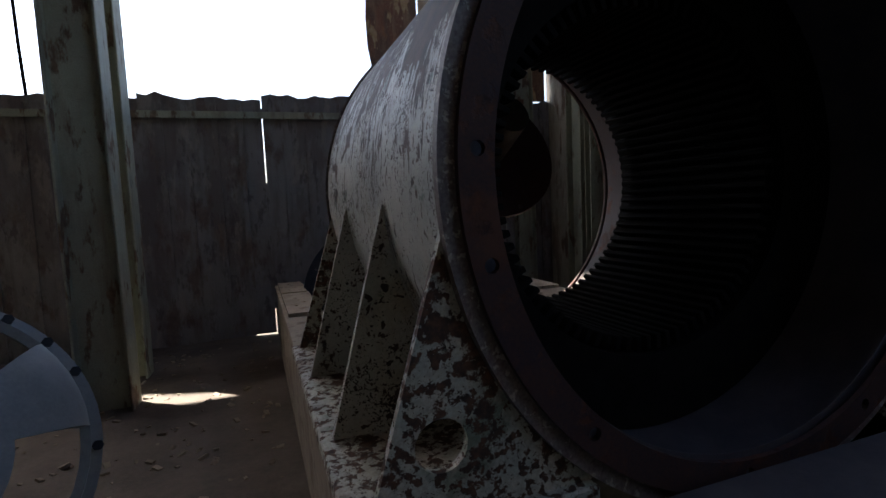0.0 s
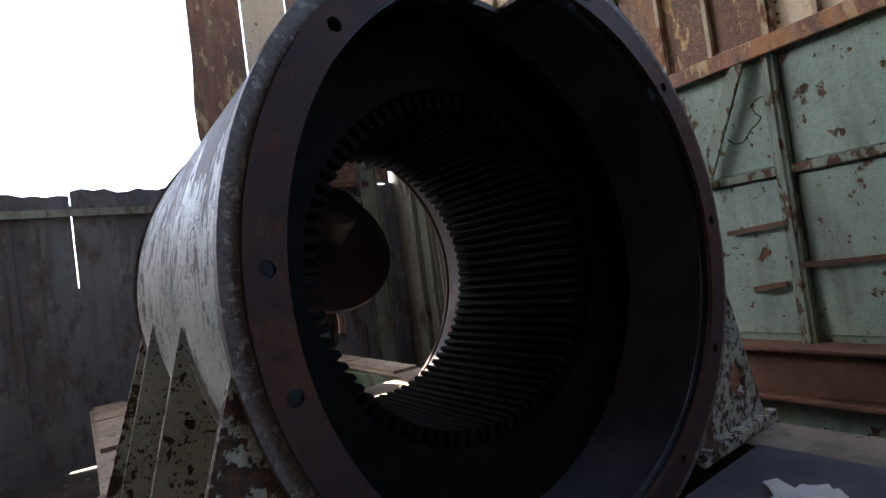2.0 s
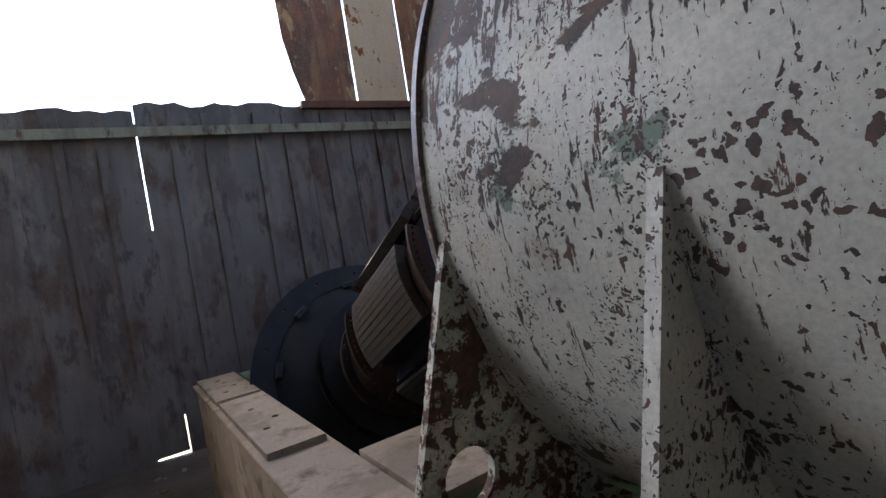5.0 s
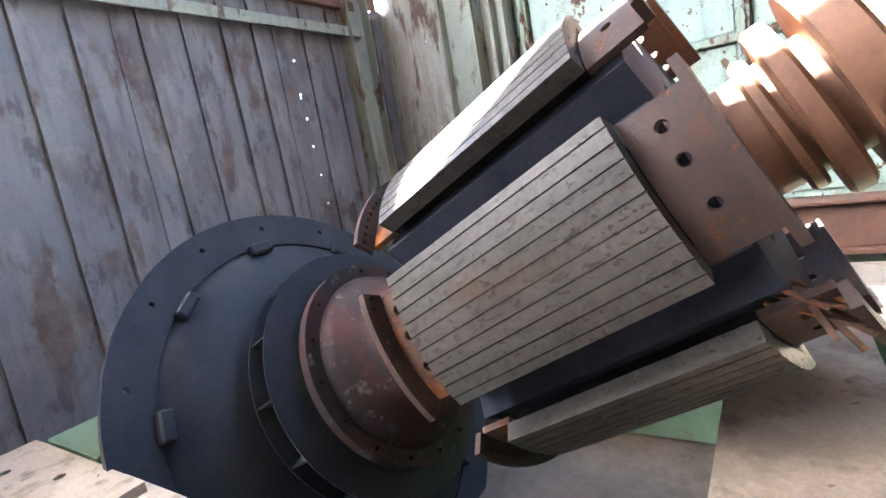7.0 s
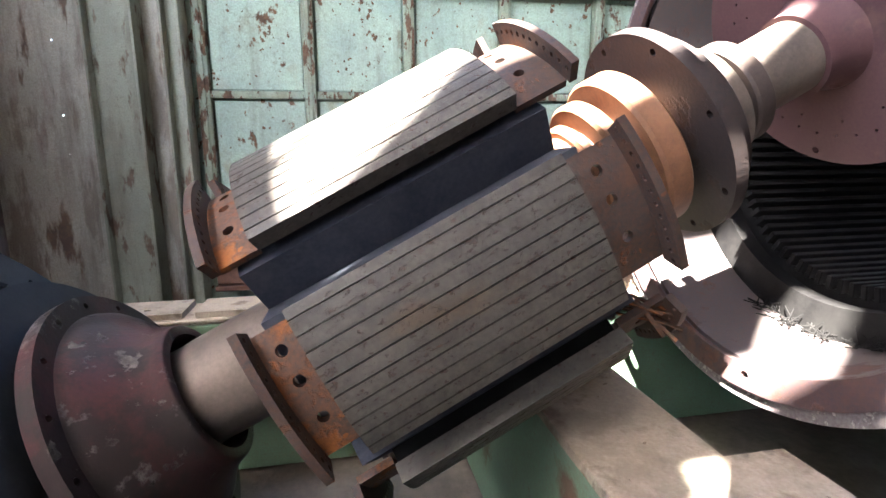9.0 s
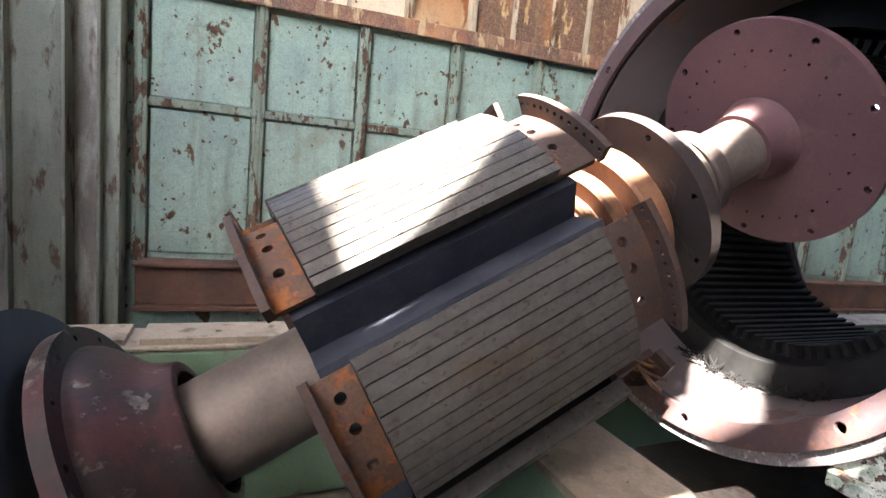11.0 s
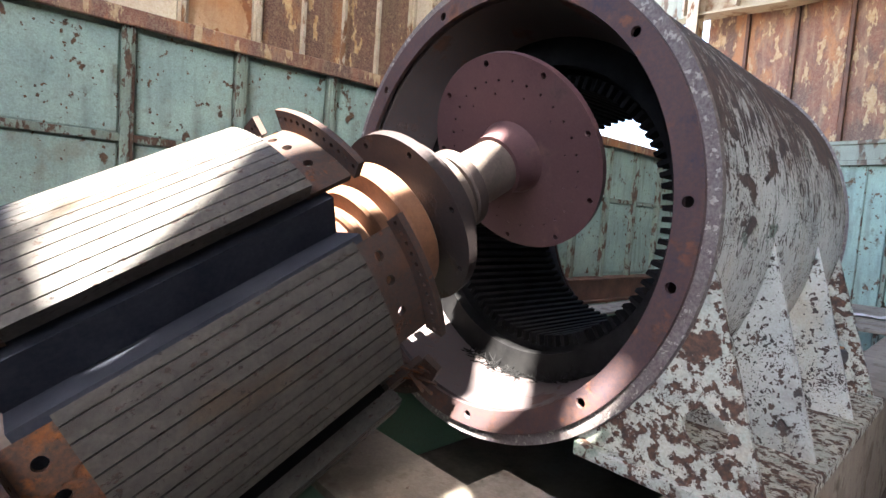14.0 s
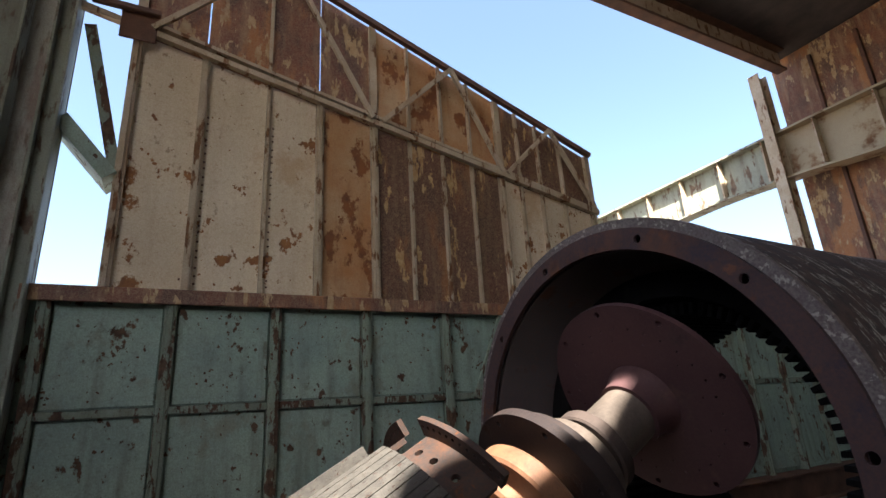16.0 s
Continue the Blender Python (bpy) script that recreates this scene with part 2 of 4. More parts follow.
CREAM = worn("cream_and_rust_sheet", (0.76, 0.65, 0.47), (0.66, 0.55, 0.38), (0.34, 0.15, 0.055), (0.15, 0.07, 0.04), (0.61, 0.63), 5.0, (1, 1, 0.8), 0.6, 0.18, streak=0.15, big=(2.0, 0.625), stains=((1.1, 0.60, 0.5, (0.48, 0.28, 0.12)), (9.0, 0.63, 0.7, (0.22, 0.13, 0.07))))
MAROON = worn("maroon_rust_sheet", (0.105, 0.034, 0.032), (0.062, 0.025, 0.028), (0.58, 0.40, 0.20), (0.36, 0.17, 0.06), (0.60, 0.62), 8.0, (1, 1, 0.3), 0.6, streak=0.15, big=(3.4, 0.61), stains=((1.8, 0.56, 0.7, (0.30, 0.11, 0.04)),))
RUSTSHEET = worn("red_rust_sheet", (0.20, 0.062, 0.038), (0.105, 0.036, 0.034), (0.52, 0.38, 0.22), (0.34, 0.18, 0.08), (0.585, 0.605), 8.0, (1, 1, 0.35), 0.6, streak=0.4, big=(3.2, 0.60), stains=((2.2, 0.53, 0.75, (0.06, 0.026, 0.03)), (1.6, 0.53, 0.75, (0.42, 0.155, 0.045)), (7.0, 0.58, 0.6, (0.05, 0.026, 0.028))))
RIB = worn("cream_rib_rust", (0.56, 0.47, 0.34), (0.44, 0.34, 0.22), (0.22, 0.11, 0.05), (0.12, 0.055, 0.03), (0.55, 0.61), 9.0, (1, 1, 0.4), 0.6)
HALF = worn("cream_turning_rust", (0.46, 0.21, 0.075), (0.56, 0.41, 0.24), (0.26, 0.10, 0.035), (0.14, 0.06, 0.035), (0.54, 0.58), 4.0, (1, 1, 0.7), 0.6, 0.18, streak=0.5)
GIRDER = worn("stained_cream_girder", (0.46, 0.38, 0.25), (0.36, 0.29, 0.18), (0.22, 0.11, 0.05), (0.12, 0.06, 0.03), (0.56, 0.66), 2.0, (1, 1, 1), 0.6, 0.12)
RAIL = plain("brown_rust_rail", (0.085, 0.048, 0.036), (0.19, 0.095, 0.06), 4.0, 0.7)
DARKWALL = worn("dark_weathered_sheet", (0.172, 0.167, 0.172), (0.25, 0.24, 0.23), (0.10, 0.075, 0.065), (0.19, 0.15, 0.125), (0.54, 0.62), 3.4, (1, 1, 0.4), 0.55, streak=0.6, stains=((1.6, 0.52, 0.6, (0.11, 0.085, 0.08)), (4.0, 0.55, 0.6, (0.30, 0.27, 0.235)), (8.0, 0.57, 0.7, (0.07, 0.06, 0.06))))
BEAM = worn("dusty_tan_beam", (0.24, 0.195, 0.145), (0.32, 0.265, 0.20), (0.12, 0.09, 0.065), (0.17, 0.12, 0.08), (0.55, 0.66), 7.0, rough=0.8, specks=0.16, bump=0.002, stains=((2.0, 0.52, 0.6, (0.15, 0.115, 0.08)), (6.0, 0.60, 0.7, (0.06, 0.045, 0.035))))
BEDGREEN = worn("dark_green_bed_paint", (0.09, 0.16, 0.10), (0.13, 0.21, 0.14), (0.10, 0.06, 0.04), (0.16, 0.10, 0.06), (0.58, 0.66), 3.0, rough=0.55)
POST = worn("grey_green_post", (0.36, 0.38, 0.29), (0.27, 0.285, 0.225), (0.11, 0.075, 0.055), (0.21, 0.15, 0.10), (0.55, 0.61), 7.0, (1, 1, 0.35), 0.6, streak=0.5)
FLOOR = plain("dirt_and_concrete", (0.055, 0.044, 0.036), (0.14, 0.112, 0.088), 1.6, 0.9, bump=0.02, fine=25.0)
ROOF = plain("dark_roof_sheet", (0.05, 0.045, 0.045), (0.11, 0.09, 0.08), 2.0, 0.7)
HOUSING = plain("blue_grey_housing", (0.16, 0.18, 0.20), (0.26, 0.28, 0.29), 4.0, 0.45)
CONE = plain("brown_bearing_steel", (0.035, 0.027, 0.024), (0.07, 0.052, 0.043), 8.0, 0.5, 0.1)
STAINED = worn("stained_tan_sheet", (0.54, 0.50, 0.41), (0.40, 0.38, 0.31), (0.13, 0.095, 0.075), (0.23, 0.15, 0.10), (0.55, 0.62), 6.0, (1, 1, 0.25), 0.6, streak=0.6, stains=((3.0, 0.54, 0.7, (0.19, 0.15, 0.115)), (2.0, 0.58, 0.6, (0.28, 0.16, 0.13))))
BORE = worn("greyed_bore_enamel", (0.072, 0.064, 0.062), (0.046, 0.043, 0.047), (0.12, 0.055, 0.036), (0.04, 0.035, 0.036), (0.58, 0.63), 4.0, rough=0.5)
RIM = worn("worn_rim_paint", (0.075, 0.05, 0.05), (0.10, 0.075, 0.07), (0.34, 0.31, 0.27), (0.22, 0.19, 0.16), (0.59, 0.605), 38.0, rough=0.5)
SCRAP = plain("pale_scrap_sheet", (0.5, 0.47, 0.42), (0.66, 0.62, 0.56), 6.0, 0.7)

for dull in (POLE, HUB, COIL, DISC, FLANGE, ENDPLATE, RUSTPLATE, SHADED_STEEL, CONE, SHAFT, BLACK, CORE):          # dust kills their gloss
    dull.node_tree.nodes["Principled BSDF"].inputs["Specular IOR Level"].default_value = 0.08


# ---- mesh helpers ----
def thing(name, label, category, m=None, group="", kind=""):
    ob = tagged(new(name), label, category, group, kind)
    ob.matrix_world = m or Matrix()
    return ob


def part(name, bm, mat, parent, label="", smooth=None, kind=""):
    me = bpy.data.meshes.new(name)
    bmesh.ops.recalc_face_normals(bm, faces=bm.faces[:])
    bm.to_mesh(me)
    bm.free()
    me.materials.append(mat)
    if smooth is not None:
        me.shade_smooth()
        me.set_sharp_from_angle(angle=radians(smooth))
    ob = new(name, me)
    ob.parent = parent
    return tagged(ob, label, kind=kind)


def whole(name, bm, mat, label, category, kind="", smooth=None, group=""):
    ob = part(name, bm, mat, None, smooth=smooth)
    return tagged(ob, label, category, group, kind)


def again(ob, parent, m):
    """The same part once more, on the same mesh."""
    o = ob.copy()
    scene.collection.objects.link(o)
    o.parent = parent
    o.matrix_local = m
    return o


def box(bm, x0, x1, y0, y1, z0, z1, bevel=0.0, m=None):
    vs = [bm.verts.new((x, y, z)) for x in (x0, x1) for y in (y0, y1) for z in (z0, z1)]
    fs = [bm.faces.new([vs[i] for i in q]) for q in ((0, 1, 3, 2), (4, 6, 7, 5), (0, 4, 5, 1), (2, 3, 7, 6), (0, 2, 6, 4), (1, 5, 7, 3))]
    if bevel:
        es = list({e for f in fs for e in f.edges})
        r = bmesh.ops.bevel(bm, geom=es, offset=bevel, segments=1, affect="EDGES")
        vs = list({v for v in vs if v.is_valid} | set(r["verts"]))
    if m is not None:
        bmesh.ops.transform(bm, matrix=m, verts=[v for v in vs if v.is_valid])
    return bm


def boxes(*rows, bevel=0.0):
    bm = bmesh.new()
    for r in rows:
        box(bm, *r, bevel=bevel)
    return bm


def bar(bm, a, b, w, h, up=(0, 0, 1)):
    """A straight bar from a to b, w wide and h high."""
    a, b = Vector(a), Vector(b)
    d = (b - a).normalized()
    side = d.cross(Vector(up)).normalized()
    top = side.cross(d)
    vs = [bm.verts.new(p + side * (i * w / 2) + top * (j * h / 2)) for p in (a, b) for i, j in ((-1, -1), (1, -1), (1, 1), (-1, 1))]
    for q in ((3, 2, 1, 0), (4, 5, 6, 7), (0, 1, 5, 4), (1, 2, 6, 5), (2, 3, 7, 6), (3, 0, 4, 7)):
        bm.faces.new([vs[i] for i in q])
    return bm


def lathe(profile, segs=64, a0=0.0, a1=360.0, axis="y", closed=True):
    """Turns rows of (place along the axis, radius) round it. closed: the profile is a ring of its own."""
    bm = bmesh.new()
    full = abs(a1 - a0) > 359.9
    n = segs if full else segs + 1
    rings = []
    for k in range(n):
        a = radians(a0 + (a1 - a0) * k / segs)
        c, s = math.cos(a), math.sin(a)
        rings.append([bm.verts.new((r * c, p, r * s) if axis == "y" else (p, r * c, r * s)) for p, r in profile])
    m = len(profile)
    for k in range(segs):
        p, q = rings[k], rings[(k + 1) % n]
        for i in range(m if closed else m - 1):
            j = (i + 1) % m
            bm.faces.new((p[i], p[j], q[j], q[i]))
    if not full and closed:
        bm.faces.new(rings[0])
        bm.faces.new(rings[-1][::-1])
    bmesh.ops.remove_doubles(bm, verts=bm.verts[:], dist=1e-5)
    return bm


def ring_points(r, n, cx=0.0, cy=0.0, a0=0.0):
    return [(cx + r * math.cos(a0 + 2 * math.pi * k / n), cy + r * math.sin(a0 + 2 * math.pi * k / n)) for k in range(n)]


def plate(outline, holes, thick, m=None):
    """A flat plate in x, y with holes through it, thick along z; m lays it in place."""
    bm = bmesh.new()
    edges = []
    for loop in (outline, *holes):
        vs = [bm.verts.new((x, y, 0)) for x, y in loop]
        edges += [bm.edges.new((vs[i], vs[(i + 1) % len(vs)])) for i in range(len(vs))]
    bmesh.ops.triangle_fill(bm, use_beauty=True, edges=edges)
    ext = bmesh.ops.extrude_face_region(bm, geom=bm.faces[:])
    bmesh.ops.translate(bm, vec=(0, 0, thick), verts=[g for g in ext["geom"] if isinstance(g, bmesh.types.BMVert)])
    if m is not None:
        bmesh.ops.transform(bm, matrix=m, verts=bm.verts[:])
    return bm


XZ = Matrix(((1, 0, 0, 0), (0, 0, 1, 0), (0, 1, 0, 0), (0, 0, 0, 1)))      # lays a plate's x, y into x, z, thick along +y
YZ = Matrix(((0, 0, 1, 0), (1, 0, 0, 0), (0, 1, 0, 0), (0, 0, 0, 1)))      # lays a plate's x, y into y, z, thick along +x

# ---- the yard: floor, walls, posts, roof ----
TURN = pose(0, 0, 0, 0, 0, -2.5)                     # the building stands a little askew to the machine
bm = bmesh.new()
n = 60
grid = [[bm.verts.new((-9 + 16 * i / n, -7.4 + 14.4 * j / n, 0)) for j in range(n + 1)] for i in range(n + 1)]
for i in range(n):
    for j in range(n):
        bm.faces.new((grid[i][j], grid[i + 1][j], grid[i + 1][j + 1], grid[i][j + 1]))
for v in bm.verts:
    v.co.z = 0.03 * noise.noise(v.co * 0.9) + 0.012 * noise.noise(v.co * 4.0) - 0.02
whole("floor", bm, FLOOR, "uneven earth and concrete floor with litter", "floor", "structure", 60)
ground = bmesh.new()
box(ground, -800, 800, -800, 800, -0.4, -0.08)
whole("ground", ground, FLOOR, "dry bare ground round the shed", "ground", "structure")

WE, WN, WS, WW = 2.676, 6.136, -6.45, -9.6


def placed(ob, dx=0.0, dy=0.0):
    ob.matrix_world = TURN @ pose(dx, dy, 0) @ ob.matrix_world
    return ob


EAST, NORTH, SOUTH = (0.0, 0.117), (-0.27, 0.0), (0.284, 0.0)      # shifts of the walls along themselves


# east wall: green panels below, cream and rust sheets above
wall = placed(thing("wall_east", "green painted panel wall with rusty sheets above", "wall", kind="structure"), *EAST)
part("wall_core", boxes((WE + 0.06, WE + 0.14, -6.6, 4.55, 0.0, 2.90)), GREEN, wall)
ribs = [4.40, 3.585, 2.78, 1.97, 1.14, 0.32, -0.45, -1.22, -2.0, -2.78, -3.56, -4.34, -5.12, -5.9, -6.5]
for a, b in zip(ribs[1:], ribs):
    for lo, hi in ((0.90, 2.075), (2.075, 2.90)):
        part("panel", boxes((WE + 0.03, WE + 0.06, a + 0.05, b - 0.05, lo + 0.035, hi - 0.035), bevel=0.012), GREEN, wall)
for y in ribs:
    part("rib", boxes((WE - 0.03, WE + 0.062, y - 0.045, y + 0.045, 0.88, 2.89), (WE - 0.045, WE - 0.03, y - 0.02, y + 0.02, 0.88, 2.89), bevel=0.006), GREEN_RIB, wall)
part("cross_rail", boxes((WE - 0.015, WE + 0.06, -6.5, 4.40, 2.045, 2.105), bevel=0.006), GREEN_RIB, wall)
part("bottom_rail", boxes((WE - 0.12, WE + 0.06, -6.5, 4.40, 0.56, 0.86), (WE - 0.2, WE + 0.06, -6.5, 4.40, 0.86, 0.89), (WE - 0.2, WE + 0.06, -6.5, 4.40, 0.52, 0.56), bevel=0.006), RAIL, wall, "brown rusted channel rail")
part("top_rail", boxes((WE - 0.06, WE + 0.14, -6.5, 4.55, 2.90, 2.98), (WE - 0.09, WE - 0.06, -6.5, 4.55, 2.87, 2.99), bevel=0.006), RUSTSHEET, wall, "rusted angle rail")
for y0, z0, y1, z1 in ((0.49, 2.88, 0.86, 2.05),):
    bm = bmesh.new()
    bar(bm, (WE - 0.06, y0, z0), (WE - 0.06, y1, z1), 0.03, 0.09)
    part("brace", bm, GREEN_RIB, wall)
for z, y0, y1 in ((1.45, -0.4, 0.3), (1.72, 0.36, 0.75), (1.30, 0.4, 0.62)):
    bm = bmesh.new()
    bar(bm, (WE - 0.02, y0, z), (WE - 0.02, y1, z - 0.03), 0.03, 0.035)
    part("weld_bar", bm, RAIL, wall)


def top_at(y):
    return 5.46 + 0.37 * y


def mid_at(y):
    return 4.47 + 0.215 * y


upper = placed(thing("upper_wall", "cream and rust sheet wall with truss bars", "wall", kind="structure"), *EAST)
seams = [4.06, 3.50, 2.93, 2.43, 1.86, 1.45, 1.05, 0.68, 0.28, 0.0, -0.3, -0.65, -1.10]
for k, (b, a) in enumerate(zip(seams, seams[1:])):
    low = [(a + 0.006, 2.98), (b - 0.006, 2.98), (b - 0.006, mid_at(b)), (a + 0.006, mid_at(a))]
    high = [(a + 0.006, mid_at(a)), (b - 0.006, mid_at(b)), (b - 0.006, top_at(b)), (a + 0.006, top_at(a))]
    for loop, mat in ((low, CREAM if k < 3 or k > 7 else (HALF if k == 3 else MAROON)), (high, RUSTSHEET if k < 4 else (HALF if k < 8 else MAROON))):
        part("sheet", plate(loop, [], 0.02, Matrix.Translation((WE + 0.03, 0, 0)) @ YZ), mat, upper)
for k, y in enumerate(seams):
    wide = k in (0, 1, 3, 4, 8, 12)
    bm = bmesh.new()
    bar(bm, (WE + 0.005, y, 2.98), (WE + 0.005, y, top_at(y) if k not in (1, 3) else mid_at(y)), 0.05, 0.075 if wide else 0.03, (0, 1, 0))
    if wide:
        bar(bm, (WE - 0.03, y, 2.98), (WE - 0.03, y, mid_at(y)), 0.03, 0.03, (0, 1, 0))
    part("rib", bm, RIB, upper)
for nm, fn, z, w, a in (("truss_chord", mid_at, 0.0, 0.08, 4.5), ("truss_chord", mid_at, 0.10, 0.05, 4.2), ("top_chord", top_at, 0.0, 0.09, 4.1)):
    bm = bmesh.new()
    bar(bm, (WE - 0.06, a, fn(a) + z), (WE - 0.06, -1.12, fn(-1.12) + z * 0.3), 0.06, w * 0.7)
    part(nm, bm, RIB if nm == "truss_chord" else RAIL, upper)
for a, b in ((3.95, 2.9), (1.90, 2.75), (1.80, 0.93), (0.32, 0.93), (0.25, -0.45), (-1.05, -0.45)):
    bm = bmesh.new()
    bar(bm, (WE - 0.10, a, mid_at(a) + 0.03), (WE - 0.10, b, top_at(b) - 0.03), 0.04, 0.05)
    part("brace", bm, RIB, upper)
part("corner_plate", boxes((WE - 0.10, WE - 0.085, 3.92, 4.2, mid_at(4) - 0.14, mid_at(4) + 0.16), (WE - 0.16, WE - 0.1, 3.9, 4.42, mid_at(4) + 0.12, mid_at(4) + 0.18), bevel=0.01), RAIL, upper)
rivet = part("rivet", boxes((-0.008, 0.0, -0.009, 0.009, -0.009, 0.009), bevel=0.003), RAIL, upper)
for k in (1, 2, 4, 8):
    for q in range(22):
        z = 3.06 + 0.075 * q + 0.01 * math.sin(q * 2.3 + k)
        again(rivet, upper, pose(WE + 0.03, seams[k] - 0.055, z))
rivet.matrix_local = pose(WE + 0.03, seams[1] + 0.055, 3.1)
# a thin wire hanging on the green wall
bm = bmesh.new()
way = [(2.64, 0.36, 2.60), (2.63, 0.40, 2.59), (2.63, 0.44, 2.555), (2.635, 0.42, 2.50), (2.63, 0.385, 2.46), (2.63, 0.42, 2.42), (2.635, 0.46, 2.40), (2.63, 0.50, 2.345), (2.63, 0.53, 2.32), (2.63, 0.58, 2.325), (2.635, 0.63, 2.375)]
for a, b in zip(way, way[1:]):
    bar(bm, a, b, 0.006, 0.006)
whole("hanging_wire", bm, CORE, "bent black wire hanging on the green wall", "wire")
# a folded bracket in the gap north of the upper wall
bracket = placed(thing("bracket_beam", "folded pale green sheet bracket in the wall gap", "bracket"), *EAST)
bm = bmesh.new()
bar(bm, (WE + 0.1, 4.12, 3.90), (WE + 0.1, 4.5, 4.35), 0.34, 0.12)
part("tray", bm, GREEN, bracket)
bm = bmesh.new()
bar(bm, (WE, 4.10, 3.98), (WE, 4.42, 5.3), 0.03, 0.09, (0, 1, 0))
part("strut", bm, GREEN_RIB, bracket)

# north wall: dark sheets with a ragged top
wall = placed(thing("wall_north", "dark weathered steel sheet wall with light slits", "wall", kind="structure"), *NORTH)
rnd = random.Random(4)
edges = [-9.6, -8.8, -8.0, -7.2, -6.4, -5.6, -4.9, -4.15, -3.45, -2.7, -2.0, -1.235, -0.45, 0.33, 1.05, 1.6, 2.1, 2.7, 3.3]
dots = [(1.774, 2.64), (1.765, 2.32), (1.768, 2.35), (1.785, 2.145), (1.79, 1.90), (1.81, 1.64), (1.826, 1.38), (-1.21, 1.7), (-1.23, 1.2)]
for k, (a, b) in enumerate(zip(edges, edges[1:])):
    top = 3.16 if b < -1.2 else 3.20
    n = 7
    b2 = b + 0.03 if abs(b + 1.235) > 0.01 else b - 0.012
    low = 0.0 if -2.1 < a < -1.9 else -0.06
    foot = [(a, -0.06), (b2, -0.06)] if low < 0 else [(a, -0.06), (a + 0.42, -0.06), (a + 0.5, 0.0), (b2, low)]
    loop = foot + [(b2 - (b2 - a) * q / n, top + rnd.uniform(-0.03, 0.025) + (0.04 if k == 9 and q > 3 else 0)) for q in range(n + 1)]
    holes = [ring_points(rnd.uniform(0.006, 0.011), 6, x, z) for x, z in dots if a + 0.04 < x < b - 0.04]
    bm = plate(loop, holes, 0.006, Matrix.Translation((0, WN + (0.02 if k % 2 else 0.03), 0)) @ XZ)
    # a thin gap cut above the rail stands in for its sunlit top edge
    if b < -1.2:
        bmesh.ops.bisect_plane(bm, geom=bm.verts[:] + bm.edges[:] + bm.faces[:], plane_co=(0, 0, 2.978), plane_no=(0, 0, 1), clear_outer=True)
        up = [(x, z) for x, z in loop if z > 2.9]
        bm2 = plate([(a, 2.986), (b2, 2.986), *up], [], 0.006, Matrix.Translation((0, WN + (0.02 if k % 2 else 0.03), 0)) @ XZ)
        part("sheet", bm2, DARKWALL, wall)
    part("sheet", bm, DARKWALL, wall)
    bm = bmesh.new()
    for f in (0.3, 0.68):
        x = a + (b - a) * f + rnd.uniform(-0.05, 0.05)
        if all(abs(x - p) > 0.07 for p, q in dots):
            lean = rnd.uniform(-0.04, 0.04)
            bar(bm, (x, WN + 0.012, 0.1), (x + lean, WN + 0.012, top - 0.09), 0.07, 0.03, (0, 1, 0))
    part("fold", bm, DARKWALL, wall)
part("slit_cover", boxes((-1.29, -1.17, WN + 0.038, WN + 0.045, 0.33, 2.05), (-1.29, -1.17, WN + 0.038, WN + 0.045, 2.97, 3.03)), DARKWALL, wall)
part("cross_rail", boxes((-9.5, 2.6, WN - 0.08, WN - 0.01, 2.90, 2.970), (-9.5, 2.6, WN - 0.085, WN - 0.08, 2.88, 2.970), bevel=0.004), POST, wall)
upn = placed(thing("upper_wall", "rusted cream sheets above the dark wall", "wall", kind="structure"), *NORTH)
for a, b, mat in ((0.30, 0.96, RUSTSHEET), (0.985, 1.62, CREAM), (1.64, 3.0, RUSTSHEET)):
    off = 1 if a < 0.5 else 0
    loop = [(a + 0.08 * off, 3.20), (b, 3.20), (b, 7.5), (a - 0.02 * off, 7.5), (a - 0.04 * off, 4.9), (a - 0.08 * off, 4.3), (a - 0.07 * off, 3.9), (a - 0.01 * off, 3.55)]
    part("sheet", plate(loop, [], 0.015, Matrix.Translation((0, WN + 0.02, 0)) @ XZ), mat, upn)
part("cross_rail", boxes((0.3, 2.6, WN - 0.05, WN + 0.018, 3.14, 3.22), bevel=0.006), RAIL, upn)

# north-east corner posts and the short return wall
for x, y, w, turn in ((2.30, 6.0, 0.30, 0), (2.68, 5.02, 0.36, 90), (2.60, 4.56, 0.14, 90)):
    p = placed(thing("corner_post", "rusty grey-green steel channel post in the wall", "post", pose(x, y, 0, 0, 0, turn)), *EAST)
    part("web", boxes((-w / 2, w / 2, -0.012, 0.012, 0, 8.0), bevel=0.004), POST, p)
    part("flange", boxes((-w / 2, -w / 2 + 0.02, -0.1, 0.1, 0, 8.0), bevel=0.004), POST, p)
    part("flange", boxes((w / 2 - 0.02, w / 2, -0.1, 0.1, 0, 8.0), bevel=0.004), POST, p)
ret = placed(thing("return_wall", "dark stained sheets between the corner posts", "wall", kind="structure"), *EAST)
for a, b in ((4.50, 4.86), (4.84, 5.32), (5.30, 5.62), (5.60, 6.1)):
    holes = [ring_points(0.008, 6, 5.52 - 0.01 * q, z) for q, z in enumerate((2.77, 2.48, 1.92, 1.62))] if a == 5.30 else []
    part("sheet", plate([(a, 0.05), (b, 0.05), (b, 8.0), (a, 8.0)], holes, 0.012, Matrix.Translation((WE + 0.10 + 0.02 * (a > 5), 0, 0)) @ YZ), STAINED, ret)

